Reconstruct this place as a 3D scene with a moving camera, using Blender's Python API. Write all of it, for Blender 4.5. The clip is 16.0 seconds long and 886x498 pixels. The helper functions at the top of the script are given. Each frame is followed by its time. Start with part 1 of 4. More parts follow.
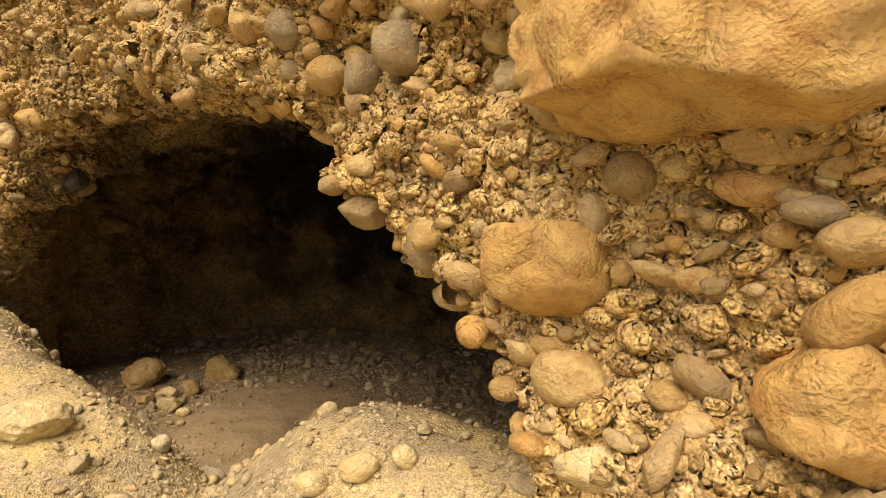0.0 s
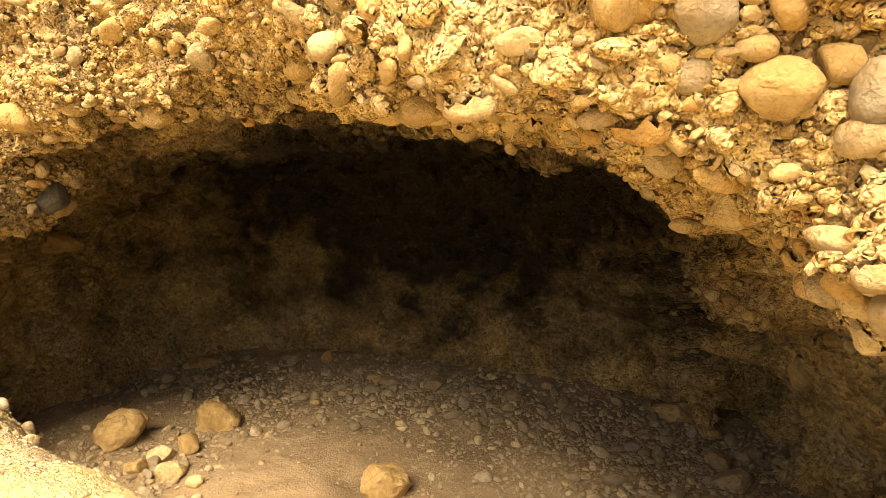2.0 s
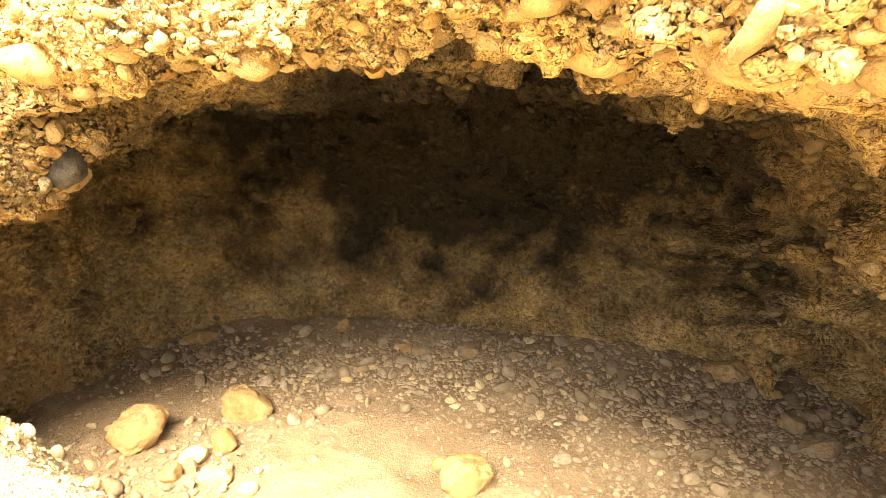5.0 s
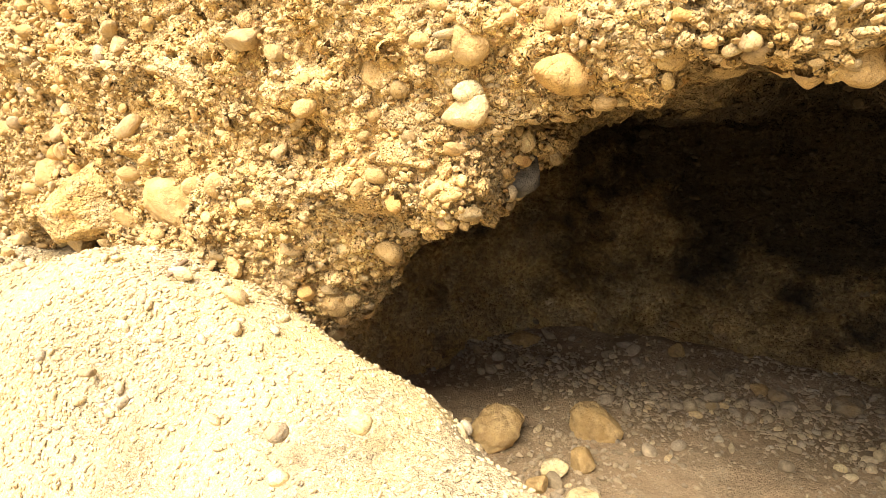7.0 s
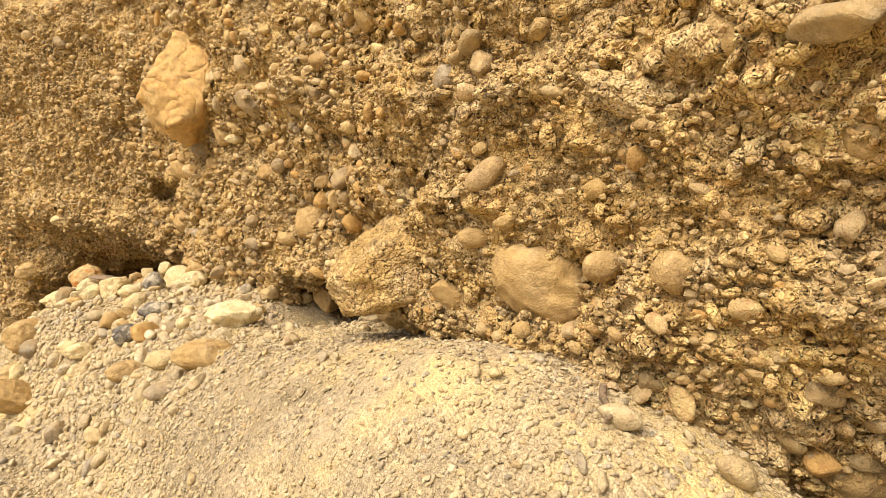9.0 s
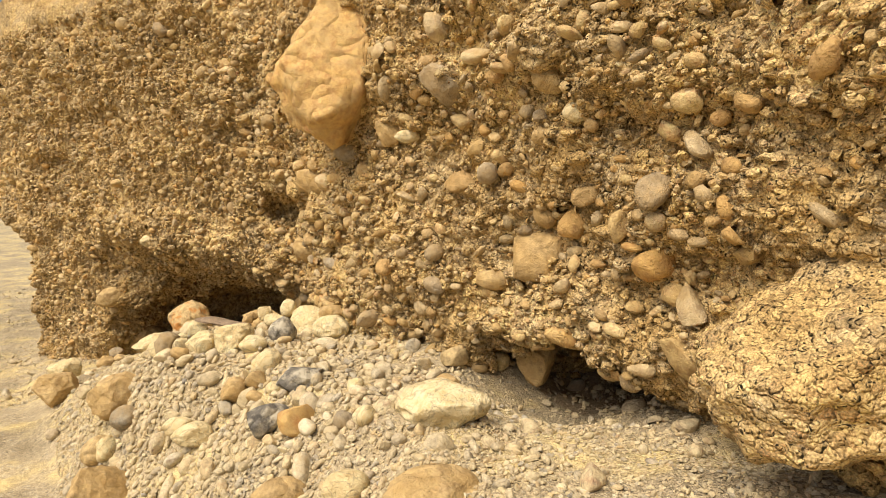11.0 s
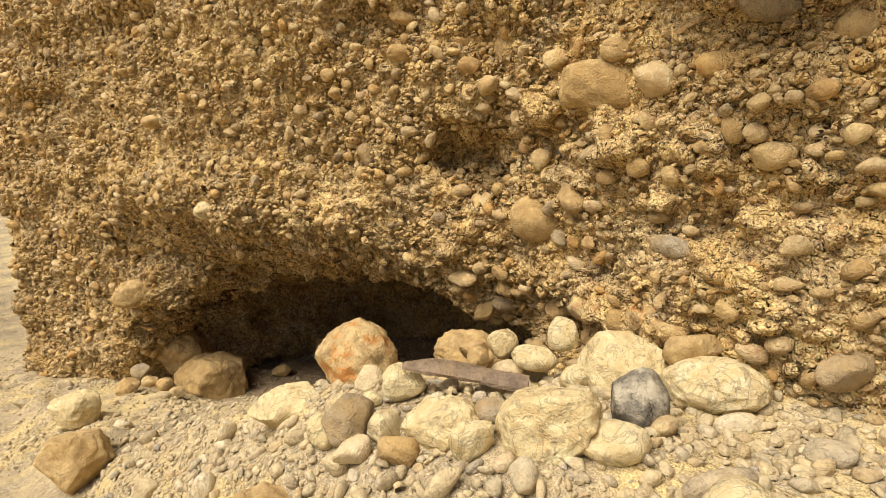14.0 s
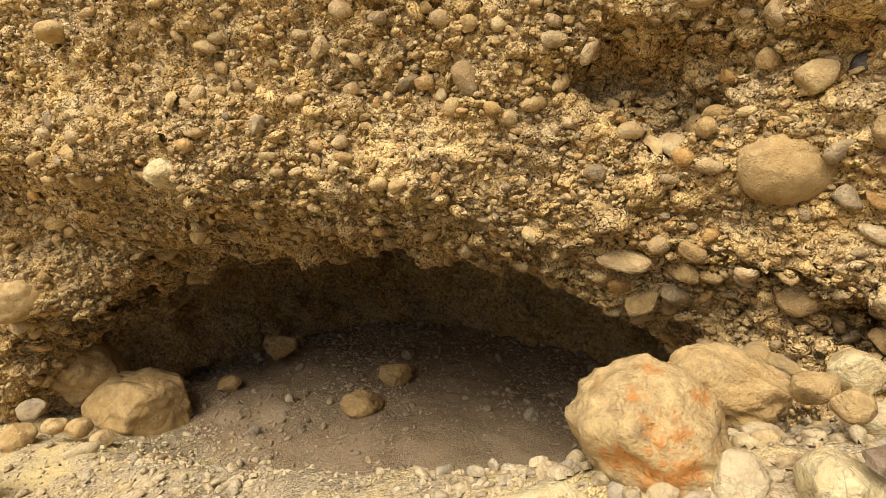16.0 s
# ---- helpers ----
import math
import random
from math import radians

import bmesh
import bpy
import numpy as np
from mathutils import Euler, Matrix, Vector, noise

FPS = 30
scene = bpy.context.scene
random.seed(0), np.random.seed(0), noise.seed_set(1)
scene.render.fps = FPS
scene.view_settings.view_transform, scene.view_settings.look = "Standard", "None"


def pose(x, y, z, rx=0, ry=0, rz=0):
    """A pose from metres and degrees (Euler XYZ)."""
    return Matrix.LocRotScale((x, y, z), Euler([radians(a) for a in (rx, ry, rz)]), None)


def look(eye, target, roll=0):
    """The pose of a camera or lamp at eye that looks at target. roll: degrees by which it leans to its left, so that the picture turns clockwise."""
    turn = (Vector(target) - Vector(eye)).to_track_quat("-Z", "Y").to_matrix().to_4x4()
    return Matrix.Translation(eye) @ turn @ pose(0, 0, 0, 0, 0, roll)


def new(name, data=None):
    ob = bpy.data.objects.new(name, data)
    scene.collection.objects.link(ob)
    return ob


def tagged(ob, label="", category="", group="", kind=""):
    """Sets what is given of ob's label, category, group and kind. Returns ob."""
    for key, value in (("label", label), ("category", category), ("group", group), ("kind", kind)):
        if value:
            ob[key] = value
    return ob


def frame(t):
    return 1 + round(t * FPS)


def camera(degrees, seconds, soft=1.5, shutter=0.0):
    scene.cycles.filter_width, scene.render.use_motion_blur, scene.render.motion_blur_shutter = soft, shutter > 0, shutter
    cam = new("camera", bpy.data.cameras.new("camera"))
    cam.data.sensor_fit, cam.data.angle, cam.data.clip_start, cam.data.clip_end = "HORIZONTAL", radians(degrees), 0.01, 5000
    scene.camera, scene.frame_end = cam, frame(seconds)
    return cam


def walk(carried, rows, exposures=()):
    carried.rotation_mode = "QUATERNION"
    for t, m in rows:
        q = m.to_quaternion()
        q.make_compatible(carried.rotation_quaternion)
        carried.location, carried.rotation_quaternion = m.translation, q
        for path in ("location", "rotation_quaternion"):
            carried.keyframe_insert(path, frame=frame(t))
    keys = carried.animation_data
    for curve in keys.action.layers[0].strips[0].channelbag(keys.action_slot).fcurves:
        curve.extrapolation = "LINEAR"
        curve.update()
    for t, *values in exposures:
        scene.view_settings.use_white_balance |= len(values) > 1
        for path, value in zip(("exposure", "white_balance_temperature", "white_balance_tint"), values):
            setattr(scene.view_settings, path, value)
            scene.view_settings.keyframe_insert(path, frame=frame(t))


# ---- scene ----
cam = camera(74.7, 16.0, soft=0.8)
METRES, EYE, TILT, LEAN, TURN = 11.0, 1.6, -6.0, 0.0, 28.2
ROWS = [
    (0.0, 0.0, 0.0, 0.0, -0.0, 0.0, 0.0),
    (0.5, -0.0277, 0.0162, 0.0031, -0.94, 0.55, 0.02),
    (1.0, -0.0565, 0.0406, 0.0133, -2.65, 0.62, 0.23),
    (1.5, -0.0744, 0.0544, 0.0167, -5.72, -0.24, 0.59),
    (2.0, -0.0942, 0.0624, 0.0206, -9.51, -1.15, 1.09),
    (2.5, -0.1081, 0.0718, 0.0217, -14.35, -2.38, 1.7),
    (3.0, -0.1136, 0.0897, 0.0261, -19.23, -3.51, 2.23),
    (5.5, -0.1627, 0.1244, 0.0359, -11.93, -8.4, 1.79),
    (6.0, -0.1724, 0.1272, 0.0331, -3.68, -8.99, 0.83),
    (6.5, -0.1974, 0.1338, 0.0343, 2.68, -8.27, 0.07),
    (7.0, -0.2296, 0.1462, 0.0411, 8.06, -6.77, -0.56),
    (7.5, -0.2624, 0.168, 0.0437, 13.5, -5.42, -1.1),
    (8.0, -0.2945, 0.1876, 0.0493, 17.29, -4.45, -1.56),
    (8.5, -0.3286, 0.2013, 0.0482, 19.37, -3.9, -1.82),
    (9.0, -0.3605, 0.2162, 0.0498, 21.72, -3.08, -2.12),
    (9.5, -0.3978, 0.2421, 0.0539, 23.86, -2.4, -2.36),
    (12.0, -0.5801, 0.3297, 0.0487, 27.13, -2.01, -2.84),
    (12.5, -0.6197, 0.3508, 0.0466, 27.14, -2.66, -2.87),
    (13.0, -0.6588, 0.362, 0.0425, 26.68, -2.6, -2.86),
    (13.5, -0.6948, 0.383, 0.0399, 26.21, -2.9, -2.85),
    (14.0, -0.732, 0.4017, 0.0365, 24.35, -3.63, -2.63),
    (14.5, -0.7663, 0.4165, 0.0345, 21.84, -4.15, -2.45),
    (15.0, -0.801, 0.4398, 0.0341, 18.31, -4.92, -2.06),
    (15.5, -0.8347, 0.4509, 0.031, 14.17, -5.81, -1.64),
    (16.0, -0.8624, 0.4621, 0.0301, 10.84, -6.71, -1.3),
]
EXPOSURES = [(0.0, -0.02, 8300, 14), (1.0, 0.32, 8900, 14), (2.0, 1.28, 9600, 14), (3.0, 1.9, 9600, 14), (5.0, 2.8, 8300, 13), (6.0, 2.75, 7300, 11), (6.5, 2.0, 7100, 11), (7.0, 1.35, 7300, 12),
             (8.0, 0.6, 7500, 13), (9.0, 0.2, 7400, 13), (12.0, 0.05, 6900, 10), (14.0, 0.0, 6900, 10), (16.0, 0.05, 6900, 10)]
walk(cam, [(t, pose(0, 0, EYE, TILT, LEAN, TURN) @ pose(METRES * x, METRES * y, METRES * z, 90 + pitch, roll, yaw)) for t, x, y, z, yaw, pitch, roll in ROWS], EXPOSURES)

# world, sun
SUN_DIR = Vector((0.05, -0.54, 0.84)).normalized()
world = bpy.data.worlds.new("world")
scene.world = world
world.use_nodes = True
wn = world.node_tree
sky = wn.nodes.new("ShaderNodeTexSky")
sky.sky_type, sky.sun_disc = "NISHITA", False
sky.sun_elevation = math.asin(SUN_DIR.z)
sky.sun_rotation = math.atan2(SUN_DIR.x, SUN_DIR.y)
sky.air_density, sky.dust_density, sky.ozone_density = 1.0, 4.0, 0.6
wn.links.new(sky.outputs[0], wn.nodes["Background"].inputs[0])
wn.nodes["Background"].inputs[1].default_value = 0.1
sun = new("sun", bpy.data.lights.new("sun", "SUN"))
sun.data.energy, sun.data.angle, sun.data.color = 4.4, radians(48), (1.0, 0.93, 0.82)
sun.matrix_world = look(SUN_DIR * 30, (0, 0, 0))

# ---- materials ----


def mat_nodes(name):
    m = bpy.data.materials.new(name)
    m.use_nodes = True
    nt = m.node_tree
    return m, nt, nt.nodes["Principled BSDF"]


def tex(nt, kind, scale, vec, **props):
    n = nt.nodes.new("ShaderNodeTex" + kind)
    n.inputs["Scale"].default_value = scale
    for k, v in props.items():
        n.inputs[k].default_value = v
    if vec is not None:
        nt.links.new(vec, n.inputs["Vector"])
    return n


def ramp(nt, fac, stops):
    n = nt.nodes.new("ShaderNodeValToRGB")
    while len(n.color_ramp.elements) < len(stops):
        n.color_ramp.elements.new(0.5)
    for e, (p, c) in zip(n.color_ramp.elements, stops):
        e.position, e.color = p, (*c, 1)
    nt.links.new(fac, n.inputs[0])
    return n.outputs[0]


def mixc(nt, fac, a, b, blend="MIX"):
    n = nt.nodes.new("ShaderNodeMix")
    n.data_type, n.blend_type = "RGBA", blend
    for sock, v in ((n.inputs[0], fac), (n.inputs[6], a), (n.inputs[7], b)):
        if isinstance(v, bpy.types.NodeSocket):
            nt.links.new(v, sock)
        elif isinstance(v, tuple):
            sock.default_value = (*v, 1)
        else:
            sock.default_value = v
    return n.outputs[2]


def calc(nt, op, a, b=0.0, clamp=False):
    n = nt.nodes.new("ShaderNodeMath")
    n.operation, n.use_clamp = op, clamp
    for sock, v in zip(n.inputs, (a, b)):
        if isinstance(v, bpy.types.NodeSocket):
            nt.links.new(v, sock)
        else:
            sock.default_value = v
    return n.outputs[0]


def world_pos(nt):
    return nt.nodes.new("ShaderNodeNewGeometry").outputs["Position"]


def bump(nt, height, strength, dist, bsdf, prior=None):
    n = nt.nodes.new("ShaderNodeBump")
    n.inputs["Strength"].default_value, n.inputs["Distance"].default_value = strength, dist
    nt.links.new(height, n.inputs["Height"])
    if prior is not None:
        nt.links.new(prior, n.inputs["Normal"])
    nt.links.new(n.outputs[0], bsdf.inputs["Normal"])
    return n.outputs[0]


def soot_shade_mask(nt, pos):
    """Soot of old fires on the roof and rim of the big cave, spread wider to paint in the cave's shade; ragged at its
    edge.
    """
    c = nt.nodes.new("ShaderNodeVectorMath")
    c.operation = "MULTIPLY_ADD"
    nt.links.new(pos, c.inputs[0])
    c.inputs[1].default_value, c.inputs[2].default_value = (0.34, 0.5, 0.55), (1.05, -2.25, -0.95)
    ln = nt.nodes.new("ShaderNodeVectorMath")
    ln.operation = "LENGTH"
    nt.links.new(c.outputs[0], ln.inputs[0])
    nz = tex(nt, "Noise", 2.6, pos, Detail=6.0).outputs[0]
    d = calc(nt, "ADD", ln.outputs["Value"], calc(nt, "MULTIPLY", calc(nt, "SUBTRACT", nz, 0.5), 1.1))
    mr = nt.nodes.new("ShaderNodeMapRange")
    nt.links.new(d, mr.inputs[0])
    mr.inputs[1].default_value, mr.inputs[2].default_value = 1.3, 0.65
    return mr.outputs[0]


def earth_material(name, stops, fine=70.0, fleck=0.35, soot=False, rough=0.95, pebble=26.0, chips=0.55, dusty=0.0, relief=1.0):
    """Sandy, pebbly ground or matrix: broad patches, grain, and flecks of grit."""
    m, nt, b = mat_nodes(name)
    pos = world_pos(nt)
    broad = tex(nt, "Noise", 1.3, pos, Detail=7.0, Roughness=0.62).outputs[0]
    col = ramp(nt, broad, stops)
    grit = tex(nt, "Voronoi", fine, pos)
    gcol = ramp(nt, grit.outputs["Color"], [(0.0, (0.10, 0.09, 0.075)), (0.35, (0.33, 0.26, 0.16)), (0.7, (0.52, 0.43, 0.28)), (1.0, (0.3, 0.29, 0.26))])
    patch = ramp(nt, tex(nt, "Noise", 4.5, pos, Detail=4.0).outputs[0], [(0.4, (0, 0, 0)), (0.62, (1, 1, 1))])
    col = mixc(nt, calc(nt, "MULTIPLY", patch, fleck), col, gcol)
    grain = tex(nt, "Noise", 180.0, pos, Detail=3.0).outputs[0]
    col = mixc(nt, 0.55, col, ramp(nt, grain, [(0.32, (0.15, 0.15, 0.15)), (0.68, (0.9, 0.9, 0.9))]), "OVERLAY")
    b.inputs["Roughness"].default_value = rough
    b.inputs["Specular IOR Level"].default_value = 0.2
    jig = nt.nodes.new("ShaderNodeVectorMath")
    jig.operation = "MULTIPLY_ADD"
    nt.links.new(tex(nt, "Noise", 9.0, pos, Detail=3.0).outputs["Color"], jig.inputs[0])
    jig.inputs[1].default_value = (0.02, 0.02, 0.02)
    nt.links.new(pos, jig.inputs[2])
    pv = tex(nt, "Voronoi", pebble, jig.outputs[0])
    chip = ramp(nt, pv.outputs["Color"], [(0.0, (0.2, 0.2, 0.2)), (0.5, (0.52, 0.52, 0.52)), (1.0, (0.82, 0.82, 0.82))])
    gravelly = chips
    if dusty:
        rough_patch = ramp(nt, tex(nt, "Noise", 1.7, pos, Detail=5.0, Roughness=0.6).outputs[0], [(0.42, (1 - dusty, 1 - dusty, 1 - dusty)), (0.6, (1, 1, 1))])
        gravelly = calc(nt, "MULTIPLY", rough_patch, chips)
    col = mixc(nt, gravelly, col, chip, "OVERLAY")
    # soot, plus the dimness of the cave's walls and back put into the colour
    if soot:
        col = mixc(nt, calc(nt, "MULTIPLY", soot_shade_mask(nt, pos), 0.95), col, (0.014, 0.012, 0.01))
    nt.links.new(col, b.inputs["Base Color"])
    inv = calc(nt, "SUBTRACT", 1.0, pv.outputs["Distance"])
    fine_height = 1.0
    if dusty:
        inv = calc(nt, "MULTIPLY", inv, rough_patch)
        fine_height = rough_patch
    n0 = bump(nt, tex(nt, "Noise", 14.0, pos, Detail=3.0, Roughness=0.5).outputs[0], 0.8 * relief, 0.05, b)
    n1 = bump(nt, inv, 0.8 * relief, 0.024, b, n0)
    fv = tex(nt, "Voronoi", pebble * 2.3, jig.outputs[0])
    n2 = bump(nt, calc(nt, "MULTIPLY", calc(nt, "SUBTRACT", 1.0, fv.outputs["Distance"]), fine_height), 0.75, 0.011, b, n1)
    bump(nt, grit.outputs["Distance"], 0.45, 0.007, b, n2)
    return m


def stone_material(name, stops, dust=(0.45, 0.29, 0.105), dust_amount=0.7, soot=False, rough=0.85, vein=0.0, crag=0.0, edge=(0.36, 0.62)):
    """Weathered river stone: each stone its own tone, mottled, with dust of the bed caught on it."""
    m, nt, b = mat_nodes(name)
    pos = world_pos(nt)
    geo = nt.nodes.new("ShaderNodeNewGeometry")
    info = nt.nodes.new("ShaderNodeObjectInfo")
    rnd = calc(nt, "FRACT", calc(nt, "ADD", geo.outputs["Random Per Island"], info.outputs["Random"]))
    col = ramp(nt, rnd, stops)
    mott = tex(nt, "Noise", 21.0, pos, Detail=10.0, Roughness=0.75).outputs[0]
    col = mixc(nt, 0.75, col, ramp(nt, mott, [(0.32, (0.15, 0.14, 0.13)), (0.5, (0.5, 0.49, 0.47)), (0.7, (0.85, 0.83, 0.78))]), "OVERLAY")
    dn = tex(nt, "Noise", 7.0, pos, Detail=9.0, Roughness=0.7).outputs[0]
    df = calc(nt, "MULTIPLY", ramp(nt, dn, [(edge[0], (0, 0, 0)), (edge[1], (1, 1, 1))]), dust_amount)
    col = mixc(nt, df, col, dust)
    if vein:
        w = tex(nt, "Noise", 9.0, pos, Detail=5.0, Distortion=1.8).outputs[0]
        col = mixc(nt, calc(nt, "MULTIPLY", ramp(nt, w, [(0.47, (0, 0, 0)), (0.5, (1, 1, 1)), (0.53, (0, 0, 0))]), vein), col, (0.1, 0.09, 0.08))
    # stones in the cave blackened likewise: soot and painted-in shade together
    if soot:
        col = mixc(nt, calc(nt, "MULTIPLY", soot_shade_mask(nt, pos), 0.92), col, (0.013, 0.012, 0.012))
    nt.links.new(col, b.inputs["Base Color"])
    b.inputs["Roughness"].default_value = rough
    b.inputs["Specular IOR Level"].default_value = 0.3
    n1 = None
    if crag:
        rid = tex(nt, "Noise", 6.0, pos, Detail=1.0, Roughness=0.4, Distortion=0.3).outputs[0]
        n1 = bump(nt, calc(nt, "ABSOLUTE", calc(nt, "SUBTRACT", rid, 0.5)), crag, 0.15, b)
    n1 = bump(nt, tex(nt, "Noise", 30.0, pos, Detail=5.0, Roughness=0.6).outputs[0], 0.7, 0.02, b, n1)
    n1 = bump(nt, tex(nt, "Voronoi", 120.0, pos).outputs["Distance"], 0.4, 0.006, b, n1)
    bump(nt, tex(nt, "Noise", 110.0, pos, Detail=5.0, Roughness=0.75).outputs[0], 0.7, 0.008, b, n1)
    return m


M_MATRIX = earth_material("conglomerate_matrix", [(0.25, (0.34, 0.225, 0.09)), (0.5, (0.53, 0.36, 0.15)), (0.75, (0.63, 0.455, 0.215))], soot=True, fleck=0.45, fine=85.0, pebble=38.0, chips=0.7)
M_GROUND = earth_material("gravelly_earth", [(0.3, (0.27, 0.215, 0.13)), (0.47, (0.37, 0.3, 0.19)), (0.57, (0.56, 0.44, 0.215)), (0.7, (0.62, 0.5, 0.26))], fine=75.0, fleck=0.75, pebble=60.0, dusty=0.85, relief=0.4)
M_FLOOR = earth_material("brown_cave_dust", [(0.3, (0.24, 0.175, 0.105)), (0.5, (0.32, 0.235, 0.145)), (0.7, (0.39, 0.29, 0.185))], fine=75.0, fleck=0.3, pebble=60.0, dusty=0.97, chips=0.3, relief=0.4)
PEBBLE = [(0.0, (0.5, 0.36, 0.17)), (0.22, (0.68, 0.52, 0.28)), (0.4, (0.34, 0.27, 0.16)), (0.55, (0.58, 0.35, 0.13)), (0.7, (0.46, 0.38, 0.25)), (0.85, (0.72, 0.57, 0.34)), (1.0, (0.22, 0.18, 0.13))]
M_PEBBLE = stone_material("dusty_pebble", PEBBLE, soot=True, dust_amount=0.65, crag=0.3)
M_LOOSE = stone_material("loose_stone", [(0.0, (0.6, 0.5, 0.32)), (0.25, (0.46, 0.39, 0.27)), (0.45, (0.64, 0.54, 0.36)), (0.6, (0.36, 0.33, 0.28)), (0.75, (0.56, 0.42, 0.23)), (0.9, (0.68, 0.6, 0.44)), (1.0, (0.27, 0.255, 0.23))], dust=(0.62, 0.49, 0.27), dust_amount=0.6, vein=0.3)
M_ORANGE = stone_material("orange_sandstone", [(0.0, (0.58, 0.33, 0.11)), (1.0, (0.62, 0.39, 0.15))], dust=(0.56, 0.42, 0.2), dust_amount=0.6, crag=0.9)
M_PALE = stone_material("pale_limestone", [(0.0, (0.68, 0.57, 0.33)), (1.0, (0.74, 0.64, 0.41))], dust=(0.62, 0.47, 0.24), dust_amount=0.6, vein=0.45, crag=0.45)
M_GREY = stone_material("grey_stone", [(0.0, (0.3, 0.265, 0.2)), (1.0, (0.38, 0.33, 0.25))], dust_amount=0.55)
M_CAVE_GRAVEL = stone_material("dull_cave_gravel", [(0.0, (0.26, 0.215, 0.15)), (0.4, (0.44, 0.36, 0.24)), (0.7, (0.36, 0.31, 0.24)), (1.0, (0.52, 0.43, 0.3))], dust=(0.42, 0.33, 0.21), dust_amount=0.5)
M_TAN = stone_material("tan_sandstone", [(0.0, (0.5, 0.36, 0.18)), (1.0, (0.54, 0.4, 0.21))], crag=0.45)
M_DARK = stone_material("dark_stone", [(0.0, (0.03, 0.028, 0.026)), (1.0, (0.05, 0.047, 0.044))], dust=(0.5, 0.46, 0.4), dust_amount=0.25, vein=0.0)
M_RUST = stone_material("rusty_stone", [(0.0, (0.5, 0.39, 0.21)), (1.0, (0.52, 0.38, 0.19))], dust=(0.56, 0.24, 0.06), dust_amount=0.9, crag=0.6, edge=(0.56, 0.63))
M_VEINED = stone_material("veined_dark_stone", [(0.0, (0.13, 0.12, 0.105)), (1.0, (0.17, 0.155, 0.13))], dust=(0.58, 0.52, 0.39), dust_amount=0.85, crag=0.9, edge=(0.44, 0.56))
M_WOOD = stone_material("weathered_wood", [(0.0, (0.2, 0.15, 0.11)), (1.0, (0.26, 0.2, 0.15))], dust_amount=0.2)

# ---- large structure ----
import itertools
LATTICE = np.random.RandomState(7).rand(48, 48, 48).astype(np.float32) * 2 - 1


def vnoise(x, y, z, scale, shift=0.0):
    """Smooth value noise of -1 to 1 on arrays; scale in cells a metre."""
    p = [np.asarray(a, np.float32) * scale + shift + 100.37 for a in (x, y, z)]
    i = [np.floor(a).astype(np.int32) for a in p]
    f = [a - b for a, b in zip(p, i)]
    f = [a * a * (3 - 2 * a) for a in f]
    lo, hi = [a % 48 for a in i], [(a + 1) % 48 for a in i]
    out = 0
    for cx, wx in ((lo[0], 1 - f[0]), (hi[0], f[0])):
        for cy, wy in ((lo[1], 1 - f[1]), (hi[1], f[1])):
            for cz, wz in ((lo[2], 1 - f[2]), (hi[2], f[2])):
                out = out + LATTICE[cx, cy, cz] * (wx * wy * wz)
    return out


def smax(a, b, k):
    h = np.clip(0.5 + 0.5 * (a - b) / k, 0, 1)
    return b + (a - b) * h + k * h * (1 - h)


def smin(a, b, k):
    return -smax(-a, -b, k)


def knots(x, pairs):
    pairs = sorted(pairs)
    xs, ys = [p[0] for p in pairs], [p[1] for p in pairs]
    return (np.interp(x - 0.12, xs, ys) + np.interp(x, xs, ys) + np.interp(x + 0.12, xs, ys)) / 3


def ell(x, y, z, c, r):
    k = np.sqrt(((x - c[0]) / r[0]) ** 2 + ((y - c[1]) / r[1]) ** 2 + ((z - c[2]) / r[2]) ** 2)
    return (k - 1) * min(r)


def pillow(x, y, z, c, r, p=3.2):
    """A rounded room, fuller than an ellipsoid."""
    k = (np.abs((x - c[0]) / r[0]) ** p + np.abs((y - c[1]) / r[1]) ** p + np.abs((z - c[2]) / r[2]) ** p) ** (1 / p)
    return (k - 1) * min(r)


FACE = [(6, 1.5), (2, 0.95), (0.5, 0.85), (0, 0.9), (-0.4, 1.06), (-0.8, 1.2), (-1.6, 1.3), (-2.5, 1.75), (-3.2, 1.95), (-4, 1.98), (-4.6, 1.9), (-5.5, 1.82), (-6.1, 1.87), (-7, 1.9), (-7.6, 2.05),
        (-8.5, 2.15), (-9.2, 2.05), (-9.9, 1.95), (-10.5, 2.0), (-11.4, 2.05), (-12.2, 1.75), (-13.3, 1.2), (-14, 1.05), (-15, 0.8), (-16, 0.45), (-17, 0.1), (-18, -0.3), (-20, -0.9), (-23, -1.7)]
ARCH = [(-6.2, -2), (-5.45, 0.1), (-5.3, 0.52), (-5.13, 0.78), (-4.87, 1.17), (-4.6, 1.4), (-4.41, 1.52), (-4.14, 1.76), (-3.65, 2.0), (-3.1, 2.12), (-2.1, 2.07), (-1.68, 1.97), (-1.1, 1.8), (-0.88, 1.6), (-0.65, 1.43), (-0.46, 1.22), (-0.34, 1.0), (-0.16, 0.65), (0.06, 0), (0.8, -2)]
ARCH_2 = [(-15.9, -3.0), (-15.3, -1.3), (-15.65, -0.6), (-15.3, -0.12), (-14.65, 0.35), (-13.7, 0.64), (-12.6, 0.76), (-11.8, 0.79), (-11.25, 0.6), (-10.85, 0.2), (-10.45, -0.4), (-9.8, -3.0)]


